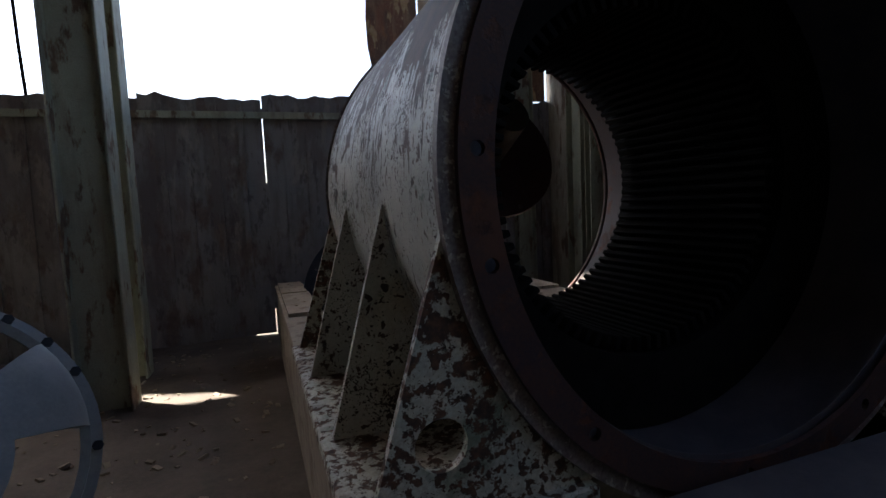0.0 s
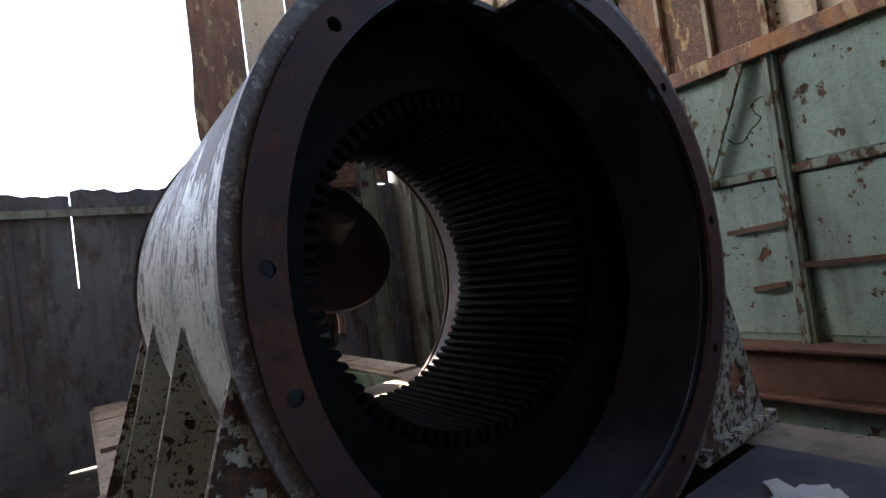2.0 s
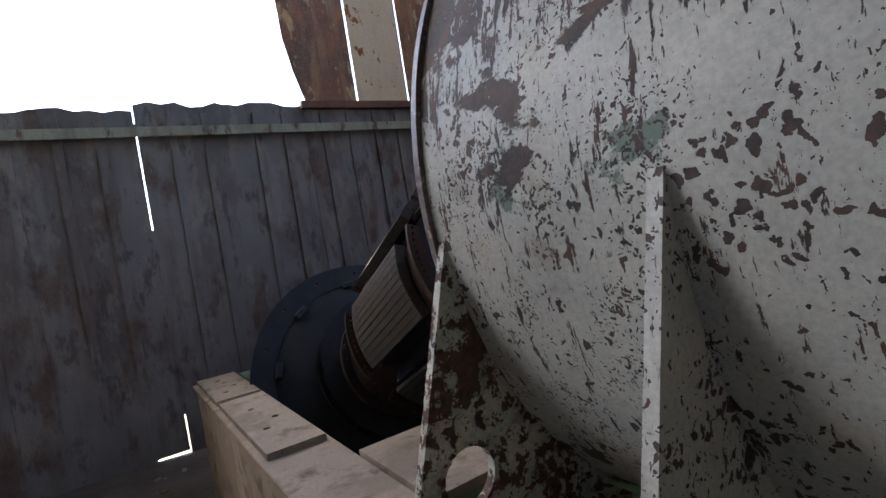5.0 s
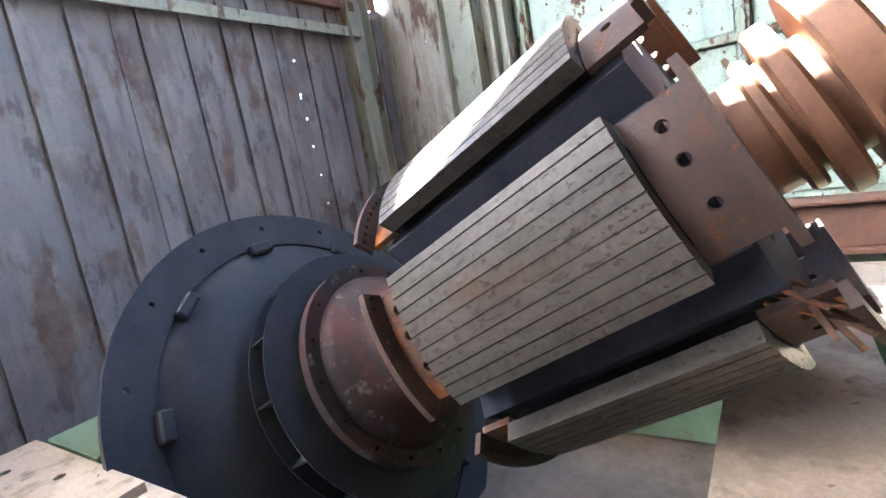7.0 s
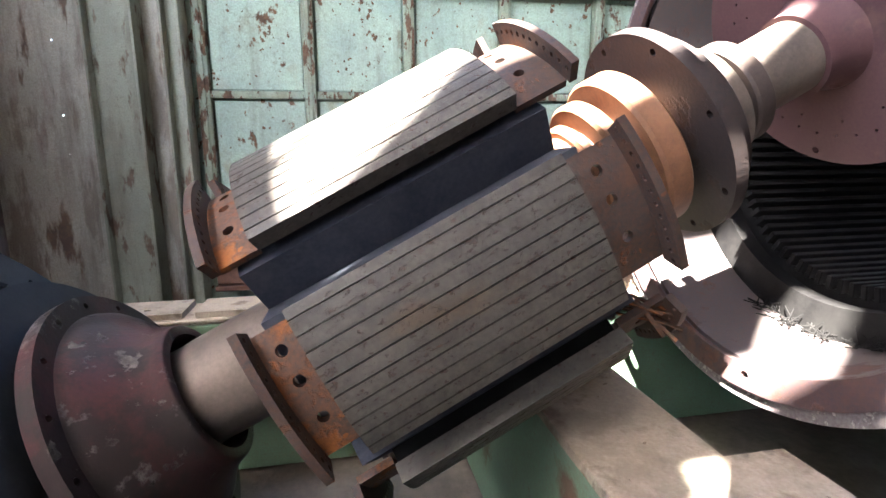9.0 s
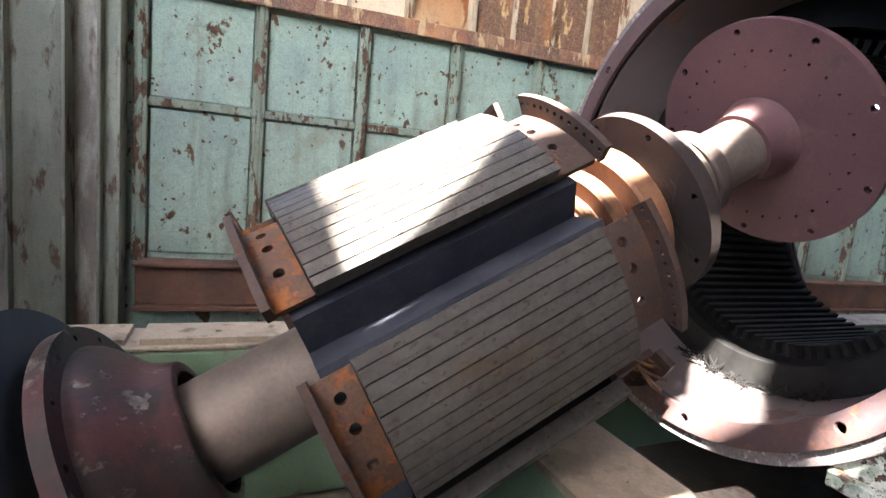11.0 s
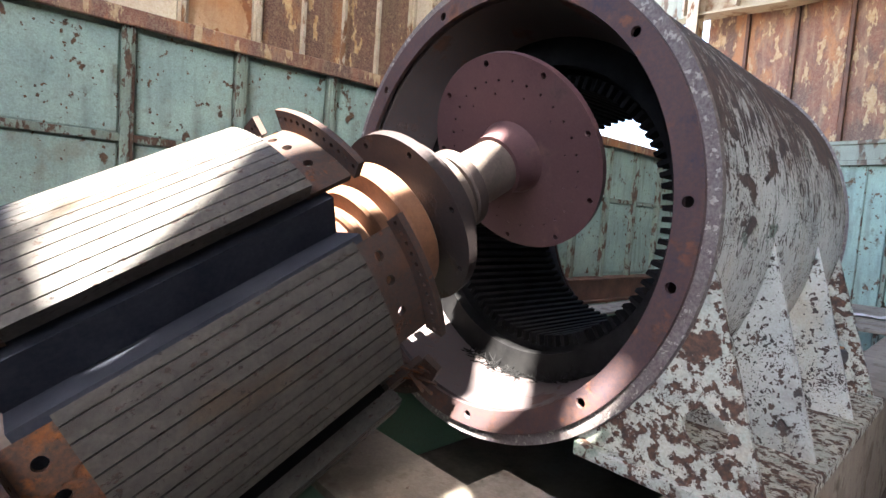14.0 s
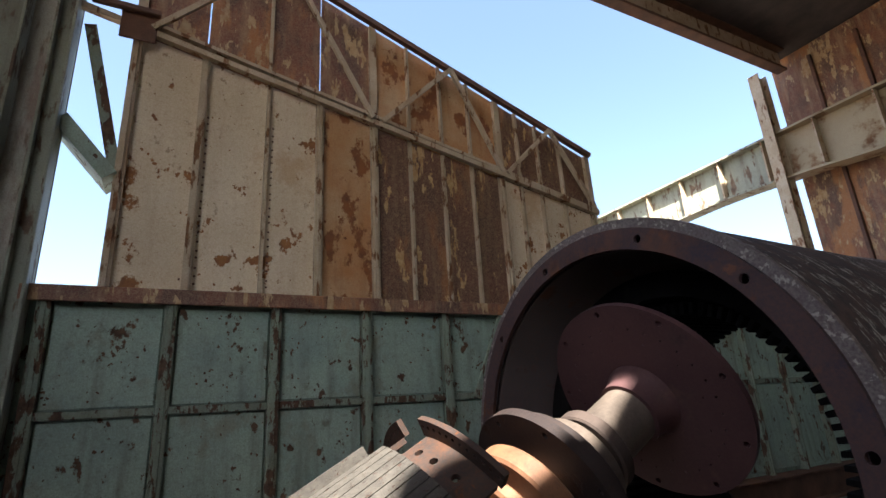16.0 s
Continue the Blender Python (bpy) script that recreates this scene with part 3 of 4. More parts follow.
# south wall
wall = placed(thing("wall_south", "green panel wall with rusty sheets above", "wall", kind="structure"), *SOUTH)
part("wall_core", boxes((-9.9, 2.5, WS - 0.14, WS - 0.06, 0, 8.16)), RUSTSHEET, wall)
for k in range(14):
    x = 1.80 - 0.76 * k
    part("green_panel", boxes((x - 0.72, x - 0.03, WS - 0.06, WS - 0.03, 0.05, 2.88), bevel=0.012), GREEN, wall)
    part("rib", boxes((x - 0.03, x + 0.025, WS - 0.06, WS + 0.03, 0.0, 2.88), (x - 0.42, x - 0.40, WS - 0.04, WS - 0.01, 0.0, 2.88), bevel=0.005), GREEN_RIB, wall)
    part("rust_panel", boxes((x - 0.72, x - 0.03, WS - 0.06, WS - 0.03, 3.26, 8.15), bevel=0.012), RUSTSHEET, wall)
    part("rib", boxes((x - 0.03, x + 0.025, WS - 0.06, WS + 0.03, 3.26, 7.9), bevel=0.005), RAIL, wall)
part("cross_rail", boxes((-8.5, 2.4, WS - 0.06, WS + 0.06, 2.88, 2.96), (-8.5, 2.4, WS - 0.06, WS + 0.03, 2.96, 3.20), (-8.5, 2.4, WS - 0.06, WS + 0.06, 3.20, 3.26), bevel=0.008), POST, wall)
girder = placed(thing("crane_girder", "bent rusty cream crane girder along the wall", "girder"), *SOUTH)
GY = -6.1
bm = bmesh.new()
rows = []
for k in range(41):
    x = -8.5 + k * 0.4
    sag = -0.16 * math.exp(-((x - 0.9) / 0.9) ** 2) + 0.02 * math.sin(x * 2.1)
    rows.append([bm.verts.new((x, GY + dy, z)) for dy, z in ((0.2, 5.60 + sag), (0.2, 5.64 + sag), (0.02, 5.64 + sag), (0.02, 6.46), (0.2, 6.46), (0.2, 6.50), (-0.14, 6.50), (-0.14, 6.46), (-0.02, 6.46), (-0.02, 5.64 + sag), (-0.14, 5.64 + sag), (-0.14, 5.60 + sag))])
    if k == 28:
        rows.append([bm.verts.new(v.co + Vector((0.004, 0, 0))) for v in rows[-1]])
for k, (p, q) in enumerate(zip(rows, rows[1:])):
    if k != 28:
        for i in range(12):
            bm.faces.new((p[i], p[(i + 1) % 12], q[(i + 1) % 12], q[i]))
for row in (rows[0], rows[28], rows[29], rows[-1]):
    bm.faces.new(row)
outer = bm.copy()
bmesh.ops.delete(outer, geom=[v for v in outer.verts if v.co.x < 2.702], context="VERTS")
bmesh.ops.delete(bm, geom=[v for v in bm.verts if v.co.x > 2.702], context="VERTS")
part("beam", bm, GIRDER, girder, "cream painted riveted beam")
# the outer end's darker grey-green carries the shade that the sun misses here
part("beam", outer, POST, girder, "grey-green beam end, shade put into its paint")
stiff = part("stiffener", boxes((-0.015, 0.015, GY + 0.02, GY + 0.17, 5.62, 6.47)), RIB, girder)
for k in range(1, 13):
    again(stiff, girder, pose(-4.6 + k * 0.92, 0, 0))
for x, y in ((2.52, -5.95), (-4.2, -5.95)):
    p = placed(thing("wall_post", "cream and rust steel column by the wall", "post", pose(x, y, 0)), *SOUTH)
    part("web", boxes((-0.01, 0.01, -0.12, 0.12, 0, 7.75)), RIB, p)
    part("flange", boxes((-0.10, 0.10, -0.14, -0.12, 0, 7.75), bevel=0.004), RIB, p)
    part("flange", boxes((-0.10, 0.10, 0.12, 0.14, 0, 7.75), bevel=0.004), RIB, p)

# west side: plain unseen wall beyond the free posts, added to block sky light
wall = placed(thing("wall_west", "plain dark sheet wall, unseen, added against west light", "wall", kind="structure"))
part("sheet", boxes((WW - 0.1, WW, -6.6, 1.0, 0, 8.15)), DARKWALL, wall)
part("sheet", boxes((WW - 0.1, WW, 1.02, 6.2, 0, 8.15)), DARKWALL, wall)

# roof: largely unseen; outline and gaps are shaped to place sun and shade
outline = [(-9.7, -6.7), (2.45, -6.7), (2.45, -1.7), (1.4, -1.7), (1.4, 1.6), (2.0, 3.6), (2.0, 9.5), (-9.7, 9.5)]
gaps = [[(-4.28, 6.84), (-4.21, 6.69), (-4.07, 6.45), (-3.93, 6.28), (-3.89, 6.14), (-3.92, 5.88), (-3.90, 5.74), (-3.85, 5.50), (-3.70, 5.20), (-3.60, 4.98), (-3.3, 4.98), (-3.3, 6.0), (-3.3, 6.73)],
        [(-4.14, 5.70), (-4.34, 5.69), (-4.46, 5.55), (-4.29, 5.30), (-4.09, 5.04), (-3.86, 5.04), (-3.85, 5.18), (-4.12, 5.48)],
        [(-4.72, 6.23), (-4.72, 6.07), (-4.97, 6.03), (-5.10, 6.08), (-4.95, 6.18), (-4.86, 6.31), (-4.82, 6.25)],
        [(-7.6, 8.04), (-6.0, 7.95), (-7.15, 8.44)],
        [(-4.76, 5.44), (-4.67, 5.42), (-4.62, 5.50), (-4.67, 5.55), (-4.76, 5.57)],
        [(-7.9, -1.0), (-7.9, -1.4), (-6.9, -1.5), (-6.8, -1.1)]]
whole("ceiling", plate(outline, gaps, 0.03, pose(0, 0, 8.17)), ROOF, "dark sheet roof, mostly unseen, gaps shaped for sun patches", "roof", "structure")
eave = placed(thing("eave_beam", "cream and rust steel beam at the roof edge", "beam"), *EAST)
part("web", boxes((2.44, 2.47, -6.3, 1.0, 7.75, 8.12), bevel=0.006), RIB, eave)
part("lower_flange", boxes((2.36, 2.55, -6.3, 1.0, 7.70, 7.75), bevel=0.006), RAIL, eave)
part("upper_flange", boxes((2.32, 2.60, -6.3, 1.0, 8.12, 8.155), bevel=0.006), RAIL, eave)

# two free columns on the west
for x, y, w in ((-2.74, 4.06, 0.42), (-2.70, 5.0, 0.24)):
    p = thing("steel_column", "grey-green riveted steel column on the floor", "column", pose(x, y, -0.03, 0, 0, -4))
    part("web", boxes((-w / 2 + 0.02, w / 2 - 0.02, -0.012, 0.012, 0, 4.6)), POST, p)
    part("flange", boxes((-w / 2, -w / 2 + 0.02, -0.13, 0.13, 0, 4.6), bevel=0.005), POST, p)
    part("flange", boxes((w / 2 - 0.02, w / 2, -0.13, 0.13, 0, 4.6), bevel=0.005), POST, p)

cable = bmesh.new()
way = [Vector((-3.96 + 0.03 * math.sin(k * 0.7), 6.7, 8.18 - 0.55 * k)) for k in range(16)]
for a, b in zip(way, way[1:]):
    bar(cable, a, b, 0.03, 0.03, (0, 1, 0))
whole("hanging_cable", cable, CORE, "thick black cable hanging from the roof to the ground", "cable")

# ---- bed frame under the machine ----
bed = thing("bed_frame", "dusty tan steel bed frame of box beams", "machine bed")
for sgn in (-1, 1):
    x0, x1 = sorted((sgn * 0.98, sgn * 1.25))
    south = -6.15 if sgn < 0 else -3.2
    part("side_beam", boxes((x0, x1, south, 4.93, 0.0, 0.80), bevel=0.012), BEAM, bed)
    part("inner_cheek", boxes((*sorted((sgn * 0.955, sgn * 0.979)), -3.2, 4.93, 0.0, 0.79), bevel=0.004), BEDGREEN, bed, "green painted inner cheek")
    part("top_plate", boxes((x0 - 0.02, x1 + 0.02, south - 0.05, 4.96, 0.80, 0.82), bevel=0.005), BEAM, bed)
    for y0, y1 in ((3.05, 4.1), (4.16, 4.92)):
        part("packing_plate", plate([(x0 + 0.01, y0), (x1 - 0.01, y0), (x1 - 0.01, y1), (x0 + 0.01, y1)], [ring_points(0.018, 8, (x0 + x1) / 2 + dx, (y0 + y1) / 2 + dy) for dx, dy in ((-0.04, -0.2), (0.04, -0.05), (-0.02, 0.2))], 0.03, Matrix.Translation((0, 0, 0.82))), BEAM, bed)
part("cross_beam", boxes((-0.953, 0.953, 2.46, 2.78, 0.0, 0.80), bevel=0.012), BEDGREEN, bed)
part("cross_plate", plate([(-0.95, 2.25), (-0.56, 2.25), (-0.56, 2.43), (0.56, 2.43), (0.56, 2.25), (0.95, 2.25), (0.95, 2.80), (-0.95, 2.80)], [ring_points(0.02, 8, -0.8, 2.4), ring_points(0.02, 8, -0.7, 2.66)], 0.03, Matrix.Translation((0, 0, 0.80))), BEAM, bed)
part("cross_beam", boxes((-0.953, 0.953, -0.5, -0.1, 0.0, 0.80), bevel=0.012), BEDGREEN, bed)
# dark enamel on this plate stands in for the stator's shadow
part("cross_plate", boxes((-0.953, 0.953, -0.55, -0.05, 0.80, 0.83), bevel=0.005), INSIDE, bed)
part("cross_beam", boxes((-0.953, 0.953, 4.62, 4.93, 0.0, 0.80), bevel=0.012), BEDGREEN, bed)
part("cross_plate", boxes((-0.953, 0.953, 4.55, 4.95, 0.80, 0.825), bevel=0.005), BEDGREEN, bed)

# boards laid over the south end of the bed
rnd = random.Random(6)
for k in range(6):
    y = -3.05 - 0.42 * k
    board = bmesh.new()
    box(board, -1.26 + rnd.uniform(0, 0.06), -0.30 + rnd.uniform(-0.1, 0.1), y - 0.19, y + 0.19, 0.821, 0.853, 0.006)
    whole("board", board, BEAM, "dusty grey-brown board lying across the bed beam", "board", group="boards on the bed")

# ---- stator ----
L, ZC = 1.93, 1.73
stator = thing("motor_stator", "huge motor stator in chipped cream paint, bore open", "stator", pose(0, 0, ZC))
RO = 1.04


def shell_mesh():
    bm = bmesh.new()
    seg, rows = 96, 24
    def vert(r, k, j):
        a = 2 * math.pi * k / seg
        return bm.verts.new((r * math.cos(a), 0.04 + (L - 0.08) * j / rows, r * math.sin(a)))
    out = [[vert(RO - 0.005, k, j) for j in range(rows + 1)] for k in range(seg)]
    inn = [[vert(RO - 0.03, k, j) for j in range(rows + 1)] for k in range(seg)]
    gone = {(k, j) for k in (21, 22, 26, 27) for j in range(2, 4)}
    for k in range(seg):
        k2 = (k + 1) % seg
        for j in range(rows):
            if (k, j) in gone:
                for (ka, ja, kb, jb), nb in (((k, j, k, j + 1), (k - 1, j)), ((k2, j, k2, j + 1), (k + 1, j)), ((k, j, k2, j), (k, j - 1)), ((k, j + 1, k2, j + 1), (k, j + 1))):
                    if nb not in gone:
                        bm.faces.new((out[ka][ja], out[kb][jb], inn[kb][jb], inn[ka][ja]))
                continue
            bm.faces.new((out[k][j], out[k][j + 1], out[k2][j + 1], out[k2][j]))
            bm.faces.new((inn[k][j], inn[k2][j], inn[k2][j + 1], inn[k][j + 1]))
    return bm


part("shell", shell_mesh(), SHELL, stator, smooth=40)
part("lining", lathe([(0.05, 0.995), (L - 0.05, 0.995), (L - 0.05, 1.004), (0.05, 1.004)][::1], 72, 105, 435), INSIDE, stator, "dark inner lining, colour lifted for lens haze", 40)
for y, face_y in ((0.0, 0.0), (L - 0.045, L - 0.02)):
    holes = [ring_points(0.02, 10, 0.95 * math.cos(radians(a)), 0.95 * math.sin(radians(a))) for a in (3, 40, 72, 109, 139, 177, 194, 228, 266, 300, 330)]
    part("end_flange", plate(ring_points(1.0, 128), [ring_points(0.905, 128), *holes], 0.02, Matrix.Translation((0, face_y, 0)) @ XZ), FLANGE, stator, "purple-brown bolted end flange")
    part("flange_rim", lathe([(y + 0.021, 0.985), (y + 0.021, 1.02), (y + 0.016, RO + 0.006), (y + 0.04, RO + 0.008), (y + 0.044, 0.985)] if y < 1 else [(y + 0.002, 0.985), (y + 0.005, RO + 0.008), (y + 0.03, RO + 0.006), (y + 0.024, 1.02), (y + 0.024, 0.985)], 128), RIM, stator, smooth=40)
part("backing_ring", lathe([(0.045, 0.90), (0.045, 0.99), (0.05, 0.99), (0.05, 0.90)], 96), INSIDE, stator)
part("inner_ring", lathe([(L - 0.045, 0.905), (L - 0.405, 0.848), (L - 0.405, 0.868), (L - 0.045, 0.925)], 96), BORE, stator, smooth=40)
# the core's near-black puts the bore's shade into the clamp rings' colour
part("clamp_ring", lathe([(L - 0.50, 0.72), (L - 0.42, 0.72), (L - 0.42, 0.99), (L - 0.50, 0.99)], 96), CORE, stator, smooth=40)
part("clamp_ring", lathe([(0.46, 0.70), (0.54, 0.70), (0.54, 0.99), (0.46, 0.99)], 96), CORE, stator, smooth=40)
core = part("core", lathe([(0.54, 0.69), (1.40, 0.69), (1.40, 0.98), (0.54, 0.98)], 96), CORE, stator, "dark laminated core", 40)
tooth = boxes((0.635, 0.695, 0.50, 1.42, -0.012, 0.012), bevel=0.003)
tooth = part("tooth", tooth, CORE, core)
NT = 84
for k in range(1, NT):
    again(tooth, core, pose(0, 0, 0, 0, 360 * k / NT, 0))

# feet: end plates and gussets on both sides, on a sole plate
for sgn in (-1, 1):
    def side(pts):
        return [(sgn * x, z) for x, z in pts]
    z0, xo, xi = -0.855, 1.25, 0.55
    arc = [(RO * math.cos(radians(-3.5 - k * 4.2)), RO * math.sin(radians(-3.5 - k * 4.2))) for k in range(13)]
    for y in (0.042, 0.595, 1.30, L - 0.067):
        end = y < 0.1 or y > 1.8
        inner = arc if not end else [(RO * 0.97 * math.cos(radians(-3.5 - k * 4.2)), RO * 0.97 * math.sin(radians(-3.5 - k * 4.2))) for k in range(13)]
        loop = side(inner + [(inner[-1][0], z0), (xo, z0)])
        holes = [[(sgn * 1.055 + 0.07 * math.cos(t), -0.668 + 0.07 * math.sin(t)) for t in [2 * math.pi * k / 20 for k in range(20)]]] if end else []
        part("end_gusset" if end else "gusset", plate(loop, holes, 0.025, Matrix.Translation((0, y, 0)) @ XZ), FOOT if end else SHELL, stator)
    x0, x1 = sorted((sgn * 0.62, sgn * 1.29))
    part("sole_plate", boxes((x0, x1, 0.0, L, -0.908, -0.853), bevel=0.006), FOOT, stator)

# ---- rotor ----
AX = Vector((0.012, -0.887, 0.461)).normalized()
E1 = AX.cross(Vector((0, 0, 1))).normalized()
E2 = E1.cross(AX)
ORG = Vector((-0.1125, 3.41, 1.126))
M = Matrix((AX, E1, E2)).transposed().to_4x4()
M.translation = ORG
rotor = thing("motor_rotor", "tilted six-pole rotor drawn halfway out of the stator", "rotor", M)
shaft_profile = [(-0.75, 0.0), (-0.75, 0.16), (-0.40, 0.148), (-0.38, 0.150), (0.0, 0.152), (0.75, 0.172), (0.75, 0.13), (1.45, 0.13), (1.45, 0.122), (2.2, 0.122), (2.2, 0.0)]
part("shaft", lathe(shaft_profile, 48, axis="x", closed=False), SHAFT, rotor, smooth=40)
RP = 0.52
ROLL = -27.5


def arc_bar(x0, x1, r0, r1, half, segs=14):
    return lathe([(x0, r0), (x1, r0), (x1, r1), (x0, r1)], segs, 90 - half, 90 + half, axis="x")


def pole_face_mesh():
    """A curved face cut by shallow slots along the axis."""
    bm = bmesh.new()
    prof, n = [], 10
    half = 20.5
    slots = [-half + (2 * half) * (k + 0.7) / (n + 0.4) for k in range(n)]
    for a in np.linspace(-half, half, 25):
        prof.append((a, RP))
    for s_ in slots:
        prof += [(s_ - 0.20, RP), (s_ - 0.16, RP - 0.010), (s_ + 0.16, RP - 0.010), (s_ + 0.20, RP)]
    prof = sorted(p for p in prof if p[1] < RP or all(abs(p[0] - s_) > 0.19 for s_ in slots))
    loop = [(r * math.sin(radians(a)), r * math.cos(radians(a))) for a, r in prof]
    loop += [((RP - 0.05) * math.sin(radians(a)), (RP - 0.05) * math.cos(radians(a))) for a in np.linspace(half, -half, 12)]
    return plate(loop, [], 0.65, YZ)


pole = part("pole", boxes((0.0, 0.65, -0.11, 0.11, 0.16, RP - 0.048)), CORE, rotor)
face = part("pole_face", pole_face_mesh(), POLE, pole, "oily brown slotted pole face")
bm = plate([(-0.07, -0.165), (0.72, -0.165), (0.72, 0.165), (-0.07, 0.165)], [[(-0.002, -0.112), (0.652, -0.112), (0.652, 0.112), (-0.002, 0.112)]], RP - 0.325, pose(0, 0, 0.21))
bmesh.ops.bevel(bm, geom=[e for e in bm.edges if e.is_convex and e.calc_face_angle(0) > 1.0], offset=0.03, segments=3, affect="EDGES")
part("coil", bm, COIL, pole, "black field coil")


def end_cap(x0, x1, xr):
    """A curved plate with two through holes, bent from a flat one."""
    w = (RP - 0.06) * radians(39)
    holes = [ring_points(0.014, 10, (x0 + x1) / 2, f * w) for f in (-0.33, -0.1, 0.2)]
    flat = [(x0, -w / 2 + w * k / 14) for k in range(15)] + [(x1, w / 2 - w * k / 14) for k in range(15)]
    bm = plate(flat, holes, 0.02)
    for v in bm.verts:
        a, r = v.co.y / (RP - 0.06), RP - 0.075 + v.co.z
        v.co = (v.co.x, r * math.sin(a), r * math.cos(a))
    return bm


def strip(x, outer):
    """An arc strip with a row of holes, standing at the pole's end."""
    a0, a1 = radians(90 - 21), radians(90 + 21)
    pts = [(outer * math.cos(a0 + (a1 - a0) * k / 20), outer * math.sin(a0 + (a1 - a0) * k / 20)) for k in range(21)]
    pts += [((outer - 0.06) * math.cos(a1 - (a1 - a0) * k / 20), (outer - 0.06) * math.sin(a1 - (a1 - a0) * k / 20)) for k in range(21)]
    holes = [ring_points(0.0075, 6, (outer - 0.025) * math.cos(a0 + (a1 - a0) * (k + 0.5) / 12), (outer - 0.025) * math.sin(a0 + (a1 - a0) * (k + 0.5) / 12)) for k in range(12)]
    return plate(pts, holes, 0.02, Matrix.Translation((x, 0, 0)) @ YZ)


for x0, x1, xr in ((-0.10, -0.002, -0.115), (0.652, 0.79, 0.79)):
    part("end_plate", end_cap(x0, x1, xr), ENDPLATE if x0 > 0 else RUSTPLATE, pole, "rusty end plate", 40)
    part("damper_strip", strip(xr, RP + 0.005), ENDPLATE, pole)
for k in range(1, 6):
    o = copy_thing(pole, pose(0, 0, 0, 60 * k, 0, 0))
for o in [c for c in rotor.children if c.name.startswith("pole")]:
    o.matrix_basis = pose(0, 0, 0, ROLL, 0, 0) @ o.matrix_basis
for x0, x1, r in ((0.845, 0.885, 0.178), (0.90, 0.955, 0.222), (0.99, 1.075, 0.258)):
    part("slip_ring", lathe([(x0, 0.14), (x1, 0.14), (x1, r - 0.01), (x1 - 0.01, r), (x0 + 0.01, r), (x0, r - 0.01)], 64, axis="x"), SLIP, rotor, "orange rusted slip ring", 40)


part("ring_sleeve", lathe([(0.79, 0.135), (0.79, 0.150), (1.128, 0.150), (1.128, 0.135)], 48, axis="x"), SLIP, rotor, smooth=40)


def bored_disc(x, t, ro, ri, rh, nh, rad=0.012, extra=()):
    holes = [ring_points(rad, 8, rh * math.cos(2 * math.pi * k / nh + 0.2), rh * math.sin(2 * math.pi * k / nh + 0.2)) for k in range(nh)]
    for r2, n2, d2 in extra:
        holes += [ring_points(d2, 6, r2 * math.cos(2 * math.pi * k / n2), r2 * math.sin(2 * math.pi * k / n2)) for k in range(n2)]
    return plate(ring_points(ro, 96), [ring_points(ri, 32), *holes], t, Matrix.Translation((x, 0, 0)) @ YZ)


part("seal_flange", bored_disc(1.130, 0.042, 0.338, 0.13, 0.305, 8), SHADED_STEEL, rotor, "dark bolted flange on the shaft")
for nm, prof, mat in (("bearing_ring", [(1.174, 0.14), (1.174, 0.280), (1.18, 0.286), (1.235, 0.286), (1.242, 0.278), (1.242, 0.14)], SHADED_STEEL),
                      ("bearing_cone", [(1.244, 0.128), (1.244, 0.232), (1.275, 0.228), (1.285, 0.218), (1.287, 0.200), (1.345, 0.194), (1.35, 0.186), (1.35, 0.128)], SHAFT),
                      ("shaft_collar", [(1.39, 0.128), (1.39, 0.162), (1.398, 0.17), (1.445, 0.17), (1.453, 0.162), (1.453, 0.128)], CONE)):
    part(nm, lathe(prof, 64, axis="x"), mat, rotor, smooth=20)
part("end_disc", bored_disc(1.812, 0.03, 0.456, 0.11, 0.42, 9, 0.014, ((0.345, 30, 0.006), (0.29, 12, 0.005))), DISC, rotor, "red primer disc with bolt holes")
part("disc_boss", lathe([(1.69, 0.12), (1.69, 0.14), (1.76, 0.142), (1.785, 0.16), (1.812, 0.17), (1.812, 0.12)], 48, axis="x"), DISC, rotor, smooth=50)
part("hub", lathe([(-0.397, 0.182), (-0.397, 0.208), (-0.402, 0.214), (-0.425, 0.222), (-0.450, 0.234), (-0.475, 0.254), (-0.500, 0.284), (-0.525, 0.316), (-0.550, 0.341), (-0.572, 0.352), (-0.572, 0.16), (-0.49, 0.16), (-0.49, 0.182)], 72, axis="x"), HUB, rotor, "dull red bell-shaped casting", 40)
part("hub_flange", bored_disc(-0.612, 0.04, 0.41, 0.16, 0.38, 16, 0.01), HUB, rotor)

# torn strip ends at the low pole
rnd = random.Random(21)
back = M.inverted()
for k in range(9):
    a = back @ Vector((-0.40 + rnd.uniform(-0.05, 0.03), 2.66 + rnd.uniform(-0.03, 0.03), 1.19 + rnd.uniform(-0.03, 0.05)))
    b = back @ Vector((-0.46 + rnd.uniform(-0.04, 0.04), 2.56 + rnd.uniform(-0.04, 0.03), 1.17 + rnd.uniform(-0.05, 0.04)))
    part("torn_strip", bar(bmesh.new(), a, b, 0.012, 0.004), RUSTPLATE, rotor)

# ---- black end shield with its fan ring, at the rotor's low end ----
shield = thing("end_shield", "large black end shield leaning against the bed", "end shield", M @ pose(-1.0, 0, 0))
part("outer_flange", plate(ring_points(0.90, 96), [ring_points(0.74, 96), *[ring_points(0.012, 8, 0.83 * math.cos(0.1 + k * math.pi / 8), 0.83 * math.sin(0.1 + k * math.pi / 8)) for k in range(16)]], 0.03, YZ), BLACK, shield)
part("dish", lathe([(0.012, 0.745), (0.05, 0.70), (0.10, 0.50), (0.10, 0.17), (0.08, 0.17), (0.08, 0.49), (0.03, 0.69), (0.0, 0.745)], 96, axis="x"), BLACK, shield, smooth=35)
